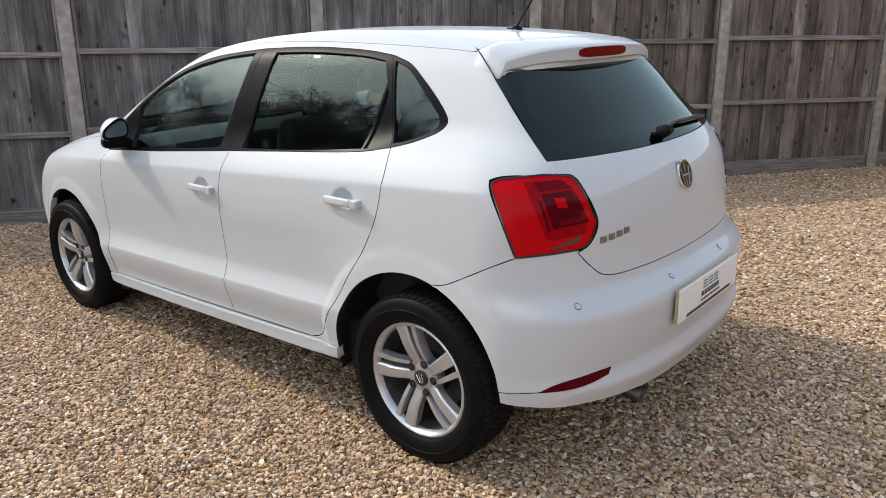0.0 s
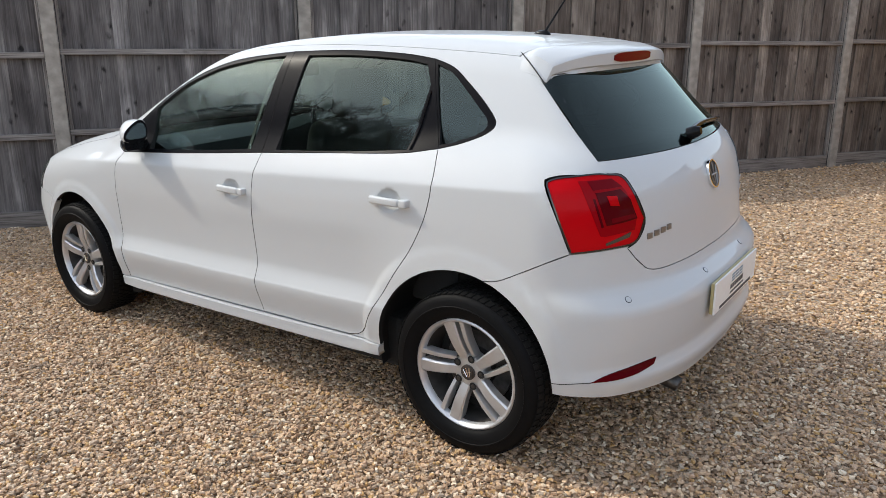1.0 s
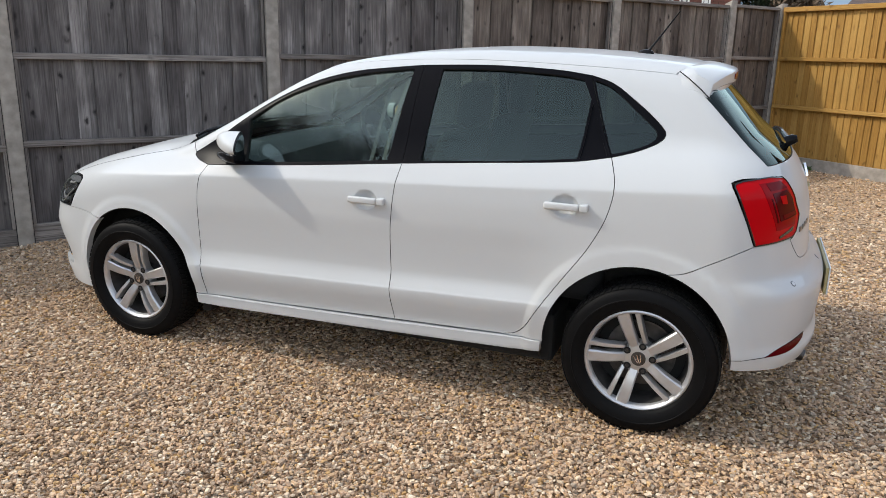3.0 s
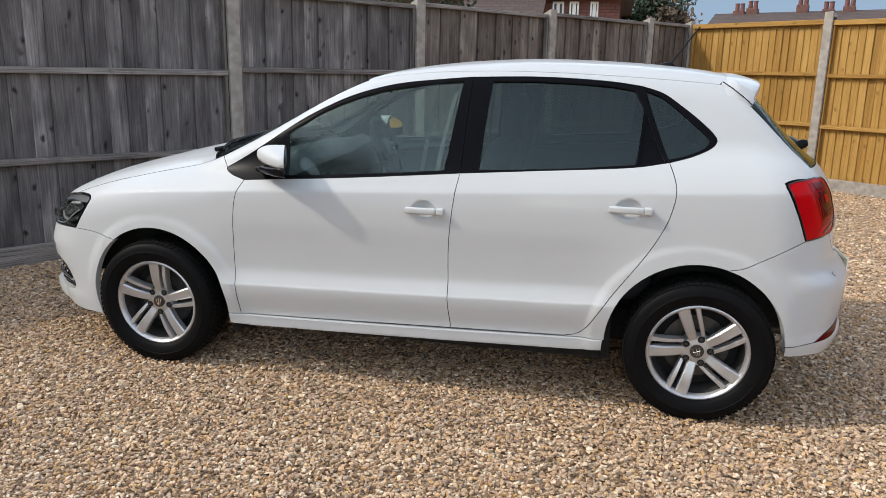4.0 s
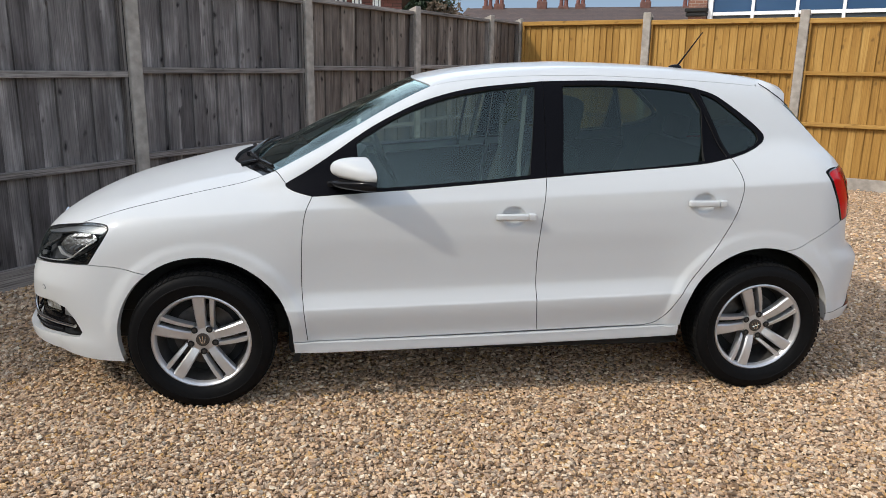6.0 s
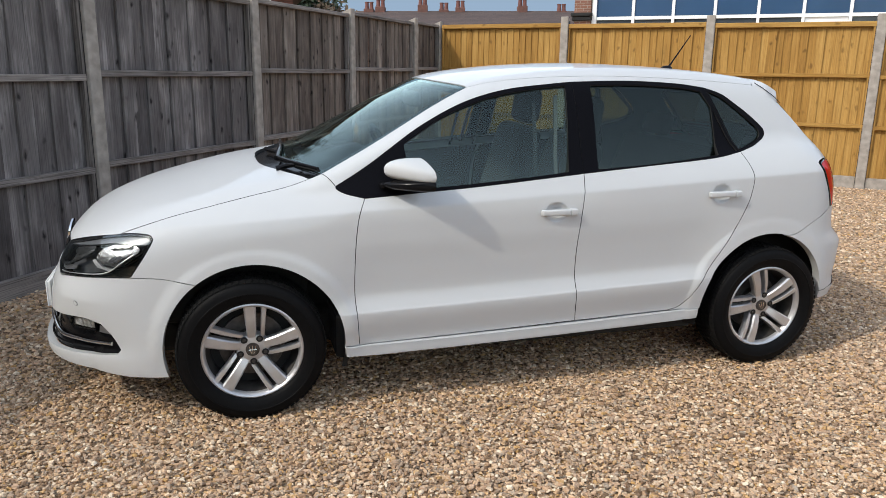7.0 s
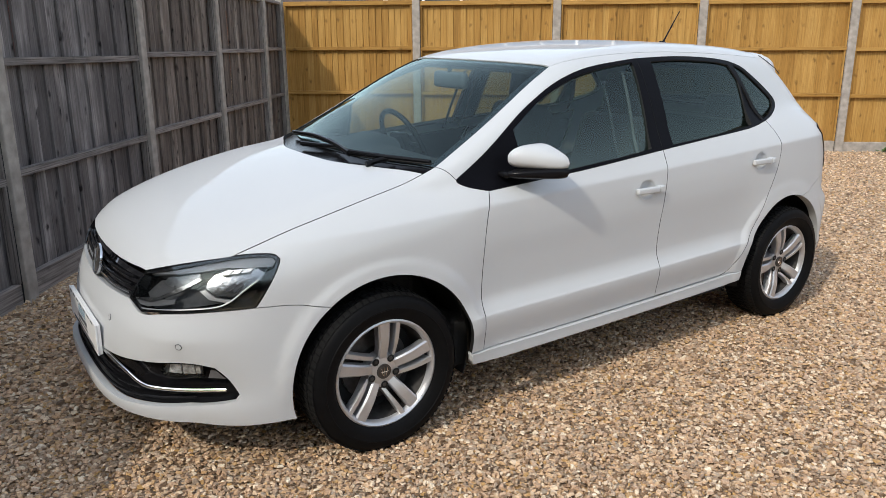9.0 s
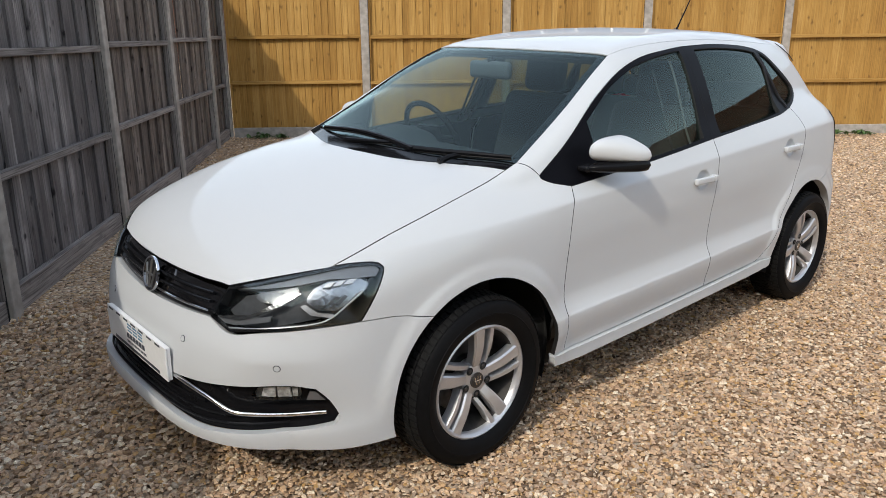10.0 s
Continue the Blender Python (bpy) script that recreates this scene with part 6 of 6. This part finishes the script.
M_BARK = plain("bark", (0.085, 0.068, 0.055), 0.9, vary=0.3, scale=20, bump=0.5)
M_LEAF = plain("evergreen_leaf", (0.022, 0.040, 0.016), 0.6, vary=0.5, scale=3)
M_TWIG = plain("hedge_twig", (0.105, 0.075, 0.050), 0.9, vary=0.3, scale=5)
M_SHRUB = plain("shrub_twig", (0.045, 0.036, 0.028), 0.9, vary=0.4, scale=4)
M_WEED = plain("weed_leaf", (0.055, 0.115, 0.025), 0.55, vary=0.4, scale=30)


def solid(name, lo, hi, mat, parent=None, label="", bevel=0.0):
    bm = bmesh.new()
    box(bm, lo, hi, bevel)
    return part(name, bm, mat, parent, label)


def prism(name, pts, mat, parent):
    """A solid from matching rings of points."""
    bm = bmesh.new()
    rings = [[bm.verts.new(q) for q in r] for r in pts]
    n = len(rings[0])
    for a, b in zip(rings, rings[1:]):
        for k in range(n):
            bm.faces.new((a[k], a[(k + 1) % n], b[(k + 1) % n], b[k]))
    bm.faces.new(rings[0][::-1])
    bm.faces.new(rings[-1])
    bmesh.ops.recalc_face_normals(bm, faces=bm.faces)
    return part(name, bm, mat, parent)


def sash(host, x, y, z, w, h):
    """A white casement in a wall that faces +y."""
    fr = solid("window", (x - w / 2, y - 0.05, z), (x + w / 2, y + 0.05, z + h), M_WHITE, host, "white casement window")
    for s in (-1, 1):
        solid("pane", (x + s * w / 4 - w / 4 + 0.05, y + 0.02, z + 0.06), (x + s * w / 4 + w / 4 - 0.05, y + 0.054, z + h - 0.06), M_WINDOW, fr)


house = tagged(new("house"), "red tile-hung house with white windows behind the fence", "house")
solid("wall", (-0.85, -28, 0), (9, -20.2, 3.62), M_HUNG, house)
prism("roof", [[(-1.25, -28.4, 3.55), (9.4, -28.4, 3.55), (9.4, -19.8, 3.55), (-1.25, -19.8, 3.55)], [(-1.25, -28.4, 3.68), (9.4, -28.4, 3.68), (9.4, -19.8, 3.68), (-1.25, -19.8, 3.68)], [(2.6, -24.2, 6.6), (6.2, -24.2, 6.6), (6.2, -24.0, 6.6), (2.6, -24.0, 6.6)]], M_TILE, house)
for x, w in ((1.0, 0.34), (0.52, 0.28), (-0.08, 0.24)):
    sash(house, x, -20.2, 2.78, w, 0.72)
prism("porch_roof", [[(1.35, -20.1, 3.62), (3.7, -20.1, 3.62), (3.7, -20.1, 3.72), (1.35, -20.1, 3.72)], [(1.35, -18.3, 2.5), (4.4, -18.3, 2.5), (4.4, -18.3, 2.6), (1.35, -18.3, 2.6)]], M_TILE, house)
solid("porch", (1.6, -20.15, 0), (4.1, -18.6, 2.6), M_WHITE, house)

terrace = tagged(new("terrace_house"), "long low terrace with a brown tiled roof and brick chimneys", "house")
t_rot = Matrix.Translation((-13.5, -42.0, 0)) @ Matrix.Rotation(radians(-17), 4, "Z")
solid("wall", (-14, -4, 0), (7.2, 4, 3.6), M_BRICK, terrace)
prism("roof", [[(-14.3, -4.4, 3.5), (7.5, -4.4, 3.5), (7.5, 4.4, 3.5), (-14.3, 4.4, 3.5)], [(-14.3, -0.1, 5.14), (7.5, -0.1, 4.92), (7.5, 0.1, 4.92), (-14.3, 0.1, 5.14)]], M_TILE, terrace)
for k, x in enumerate((6.2, 5.5, 2.9, 1.6, 0.6, -3.2, -5.6, -8.2)):
    st = solid("chimney", (x - 0.3, -0.4, 4.4), (x + 0.3, 0.4, 5.05 + 0.13 * (k % 3)), M_POTBRICK, terrace, "brick chimney stack with clay pots", 0.03)
    for s in (-0.14, 0.14):
        b = lathe([(0.13, 0), (0.11, 0.35), (0.13, 0.36), (0.13, 0.42), (0.08, 0.42)], 12, "z")
        bmesh.ops.transform(b, matrix=Matrix.Translation((x + s, 0, 5.05 + 0.13 * (k % 3))), verts=b.verts)
        part("chimney_pot", b, M_POT, st, smooth=True)
for x in (1.9, 2.7, -7.4):
    b = bmesh.new()
    box(b, (x - 0.3, -0.03, -0.4), (x + 0.3, 0.03, 0.4), 0.01, Matrix.Translation((0, 1.9, 4.33)) @ Matrix.Rotation(radians(72), 4, "X"))
    part("roof_window", b, M_WHITE, terrace)
terrace.matrix_basis = t_rot

# blue-panelled building along the yellow fence
hall = tagged(new("office_building"), "brick building with blue panels in white frames behind the yellow fence", "building")
H0, HU = Vector((-9.592, -17.634, 0)), Vector((-0.7668, 0.6419, 0)).normalized()
solid("wall", (-0.10, -8, 0), (18.4, -0.15, 2.70), M_WHITE, hall, "white lower wall")
solid("brick_pier", (-0.62, -0.7, 0), (-0.12, 0.08, 6.4), M_BRICK, hall, "red brick pier")
for k, (z, d) in enumerate(((2.94, 0.10), (3.06, 0.14))):
    solid("pier_foot", (-0.62 - d * 0.6, -0.72, z), (-0.12 + d * 0.3, 0.08 + d, z + 0.11), M_DARK, hall, "", 0.03)
solid("upper_wall", (-0.10, -8, 2.70), (18.4, -0.14, 6.5), M_BRICK, hall)
solid("roof", (-0.9, -8.3, 6.4), (18.8, 0.5, 6.6), M_DARK, hall)
solid("corner_post", (-0.10, -0.13, 2.70), (0.035, 0.0, 5.2), M_WHITE, hall)
for k in range(17):
    x = 1.124 + 1.1466 * (k - 1)
    if k < 16:
        solid("blue_panel", (x + 0.04, -0.10, 3.055), (x + 1.107, -0.07, 5.1), M_BLUEPANEL, hall)
        solid("low_pane", (x + 0.05, -0.12, 2.70), (x + 1.10, -0.10, 2.955), M_WHITE if k == 5 else M_WINDOW, hall)
    if k:
        solid("mullion", (x - 0.04, -0.12, 2.70), (x + 0.04, -0.02, 5.2), M_WHITE, hall)
solid("sill_rail", (0.036, -0.12, 2.96), (18.3, -0.035, 3.05), M_WHITE, hall)
solid("head_rail", (0.036, -0.12, 5.1), (18.3, -0.035, 5.2), M_WHITE, hall)
hall.matrix_basis = Matrix.Translation(H0) @ Matrix.Rotation(math.atan2(HU.y, HU.x), 4, "Z") @ Matrix.Scale(-1, 4, (0, 1, 0))


# ---- trees ----
def bare_tree(height, seed, levels=7):
    """A leafless tree: trunk and limbs in one mesh, twigs in another."""
    r = random.Random(seed)
    meshes = {"trunk": ([], []), "crown": ([], [])}

    def strut(where, pts, radii, n):
        vs, fs = meshes[where]
        a = (pts[-1] - pts[0]).normalized().orthogonal().normalized()
        b = (pts[-1] - pts[0]).normalized().cross(a)
        k0 = len(vs)
        for p, rad in zip(pts, radii):
            vs.extend(p + (a * math.cos(6.283 * j / n) + b * math.sin(6.283 * j / n)) * rad for j in range(n))
        for k in range(len(pts) - 1):
            for j in range(n):
                fs.append((k0 + k * n + j, k0 + k * n + (j + 1) % n, k0 + (k + 1) * n + (j + 1) % n, k0 + (k + 1) * n + j))

    def grow(p, d, length, rad, level):
        pts, radii = [p], [rad]
        n = 3
        for k in range(n):
            d = (d + Vector((r.gauss(0, 0.17), r.gauss(0, 0.17), r.gauss(0.03, 0.10)))).normalized()
            p = p + d * (length / n)
            pts.append(p)
            radii.append(max(0.018, rad * (1 - 0.38 * (k + 1) / n)))
        strut("trunk" if level < 3 else "crown", pts, radii, 7 if level < 2 else (4 if level < 4 else 3))
        if level >= levels:
            return
        for k in range(3 if level < 3 else r.choice((2, 2, 3))):
            q = pts[-1] if k == 0 else pts[r.choice((1, 2, 3))]
            a = Matrix.Rotation(r.uniform(0, 6.283), 3, d) @ d.orthogonal().normalized()
            grow(q, (d + a * r.uniform(0.5, 1.05)).normalized(), length * r.uniform(0.66, 0.84), radii[-1] * r.uniform(0.62, 0.85), level + 1)

    grow(Vector((0, 0, 0)), Vector((0, 0, 1)), height * 0.20, height * 0.015, 0)
    tree = tagged(new("tree"), "leafless tree with dense fine twigs", "tree", "bare trees")
    for name, (vs, fs) in meshes.items():
        part(name, mesh_of(name, vs, fs, [M_BARK], smooth=True), None, tree, "bare twigs" if name == "crown" else "")
    return tree


t1 = bare_tree(21.0, 3)
t1.matrix_basis = pose(19.0, 8.0, 0)
t2 = bare_tree(20.0, 8)
t2.matrix_basis = pose(16.4, 13.0, 0) @ Matrix.Scale(1.12, 4)
for src, x, y, rz, s in ((t1, 13.6, 14.4, 100, 0.95), (t2, 22.5, 13.5, 40, 1.1), (t1, 10.5, 17.0, 220, 0.85), (t2, 15.5, 16.8, 150, 0.98), (t2, 22.5, 5.0, 250, 1.05), (t1, 20.5, 10.5, 310, 1.0), (t1, 15.0, 13.2, 20, 0.85), (t1, 13.6, 11.6, 60, 0.80), (t2, 13.0, 14.5, 330, 1.15), (t1, 24.5, 16.5, 15, 1.25), (t2, 21.5, 19.5, 120, 1.3), (t1, 18.5, 22.5, 260, 1.3), (t2, 27.0, 12.5, 210, 1.2), (t2, 18.2, 9.6, 75, 0.5), (t1, 16.2, 11.4, 190, 0.5), (t2, 14.4, 12.8, 290, 0.5), (t1, 20.2, 7.2, 140, 0.42)):
    c = copy_thing(src, pose(x, y, 0, 0, 0, rz) @ Matrix.Scale(s, 4))
for src, x, y, rz, s in ((t2, -10.2, -38.5, 10, 0.24), (t1, -17, -38, 70, 0.235), (t1, -8.2, -37, 130, 0.205)):
    copy_thing(src, pose(x, y, 0, 0, 0, rz) @ Matrix.Scale(s, 4))


def leafy(name, label, spread, lo, hi, count, size, mat, seed, trunk=True):
    """An evergreen: short trunk and a ragged crown of many small leaves in clumps."""
    r = np.random.default_rng(seed)
    tree = tagged(new(name), label, "tree")
    clumps = r.normal(0, 1, (count // 40, 3))
    clumps = clumps / np.linalg.norm(clumps, axis=1)[:, None] * r.uniform(0.35, 1.0, (len(clumps), 1))
    c = clumps[r.integers(0, len(clumps), count)] + r.normal(0, 0.13, (count, 3))
    c = c * [spread, spread, (hi - lo) / 2] + [0, 0, (hi + lo) / 2]
    u, w = r.normal(0, 1, (count, 3)), r.normal(0, 1, (count, 3))
    u = u / np.linalg.norm(u, axis=1)[:, None] * size * r.uniform(0.6, 1.3, (count, 1))
    w = w / np.linalg.norm(w, axis=1)[:, None] * size * 0.5
    v = np.stack([c - u, c + w, c + u, c - w], 1).reshape(-1, 3)
    f = np.arange(count * 4).reshape(-1, 4)
    part("crown", mesh_of("crown", v, f, [mat]), None, tree)
    if trunk:
        part("trunk", tube([(0, 0, 0), (0.05, 0, lo + 0.3), (0, 0.05, (lo + hi) / 2)], [0.12, 0.09, 0.03], 8), M_BARK, tree, smooth=True)
    return tree


leafy("evergreen_tree", "dark rounded evergreen tree beyond the fence", 1.25, 2.6, 4.75, 5000, 0.10, M_LEAF, 4).matrix_basis = pose(-2.2, -27.5, 0)
leafy("hedge", "brown leafless rounded hedge", 1.1, 1.6, 3.95, 4000, 0.12, M_TWIG, 5).matrix_basis = pose(-2.7, -26.5, 0)
leafy("evergreen_tree", "dark conifer close behind the grey fence", 1.5, 2.25, 5.0, 7000, 0.07, M_LEAF, 6).matrix_basis = pose(2.9, -10.6, 0)


# dark hedge along the yard's open side
for k in range(8):
    leafy("hedge", "dark dense hedge along the open side of the yard", 1.25, 0.0, 2.3 + 0.25 * (k % 3), 3000, 0.10, M_SHRUB, 51 + k, trunk=False).matrix_basis = pose(11.4 - 1.05 * k, 1.6 + 1.5 * k, 0)

# dense bare shrubs under the trees on the yard's far side
for k, (x, y, h) in enumerate(((24.0, 5.0, 6.0), (22.5, 8.5, 6.6), (20.3, 11.6, 7.2), (18.2, 14.6, 7.0), (15.6, 17.6, 7.4), (12.8, 20.6, 7.0), (9.6, 23.6, 6.5))):
    leafy("shrub", "dense dark leafless shrub below tall trees", 2.9, 0.2, h, 5200, 0.16, M_SHRUB, 31 + k).matrix_basis = pose(x, y, 0)


# pale spring sky low down beyond the roofs
m_sky, n_sky, l_sky, b_sky = material("low_sky")
n_sky.remove(b_sky)
em = n_sky.new("ShaderNodeEmission")
em.inputs[0].default_value, em.inputs[1].default_value = (0.50, 0.70, 1.0, 1), 0.50
l_sky.new(em.outputs[0], n_sky["Material Output"].inputs[0])
ring = [(150 * math.cos(radians(a)), 150 * math.sin(radians(a))) for a in range(196, 345, 4)]
tagged(new("backdrop", mesh_of("backdrop", [(x, y, z) for x, y in ring for z in (-2, 26)], [(2 * k, 2 * k + 2, 2 * k + 3, 2 * k + 1) for k in range(len(ring) - 1)], [m_sky])), "pale blue-grey hazy sky beyond the roofs", "sky", kind="structure")

# added wall, never in view, behind the trees: darkens the low horizon in reflections
bm = bmesh.new()
a, b = Vector((33, -6, 0)), Vector((3, 36, 0))
along_u, out = (b - a).normalized(), Vector((0, 0, 1)).cross((b - a).normalized())
box(bm, (0, 0, -0.1), ((b - a).length, 0.3, 5.2), 0.02)
bmesh.ops.transform(bm, matrix=Matrix.Translation(a) @ Matrix((along_u, out, (0, 0, 1))).transposed().to_4x4(), verts=bm.verts)
tagged(part("wall_east", bm, M_BRICK), "added unseen brick wall that darkens low reflections on the car", "wall", kind="structure")
# added wall out of view: keeps low sky light off the car's tail
bm = bmesh.new()
box(bm, (-14.3, -2.0, -0.1), (-14.0, 26.0, 4.4), 0.02)
tagged(part("wall_west", bm, M_BRICK), "added unseen brick wall that blocks low sky light from the tail", "wall", kind="structure")


# ---- weeds at the foot of the fences ----
def weed(seed):
    r = random.Random(seed)
    bm = bmesh.new()
    for k in range(46):
        a, l = r.uniform(0, 6.283), r.uniform(0.05, 0.14)
        d = Vector((math.cos(a), math.sin(a), r.uniform(0.3, 1.5))).normalized()
        s = Vector((-math.sin(a), math.cos(a), 0)) * l * 0.22
        o = Vector((r.gauss(0, 0.06), r.gauss(0, 0.06), 0))
        v = [bm.verts.new(q) for q in (o, o + d * l * 0.55 + s, o + d * l + Vector((0, 0, -0.02)), o + d * l * 0.55 - s)]
        bm.faces.new(v)
    th = tagged(new("weed"), "small green weed at the foot of the fence", "weed", "weeds")
    part("leaves", bm, M_WEED, th)
    return th


wd = weed(2)
wd.matrix_basis = pose(-2.06, -6.82, float(rise(-2.06, -6.82)))
for x, y, s in ((-2.28, -6.66, 0.7), (-7.95, -1.75, 1.3), (-8.3, -1.45, 0.9), (-4.9, -4.42, 0.7), (0.2, -4.1, 0.5)):
    copy_thing(wd, pose(x, y, float(rise(x, y)), 0, 0, 90 * s) @ Matrix.Scale(s, 4))
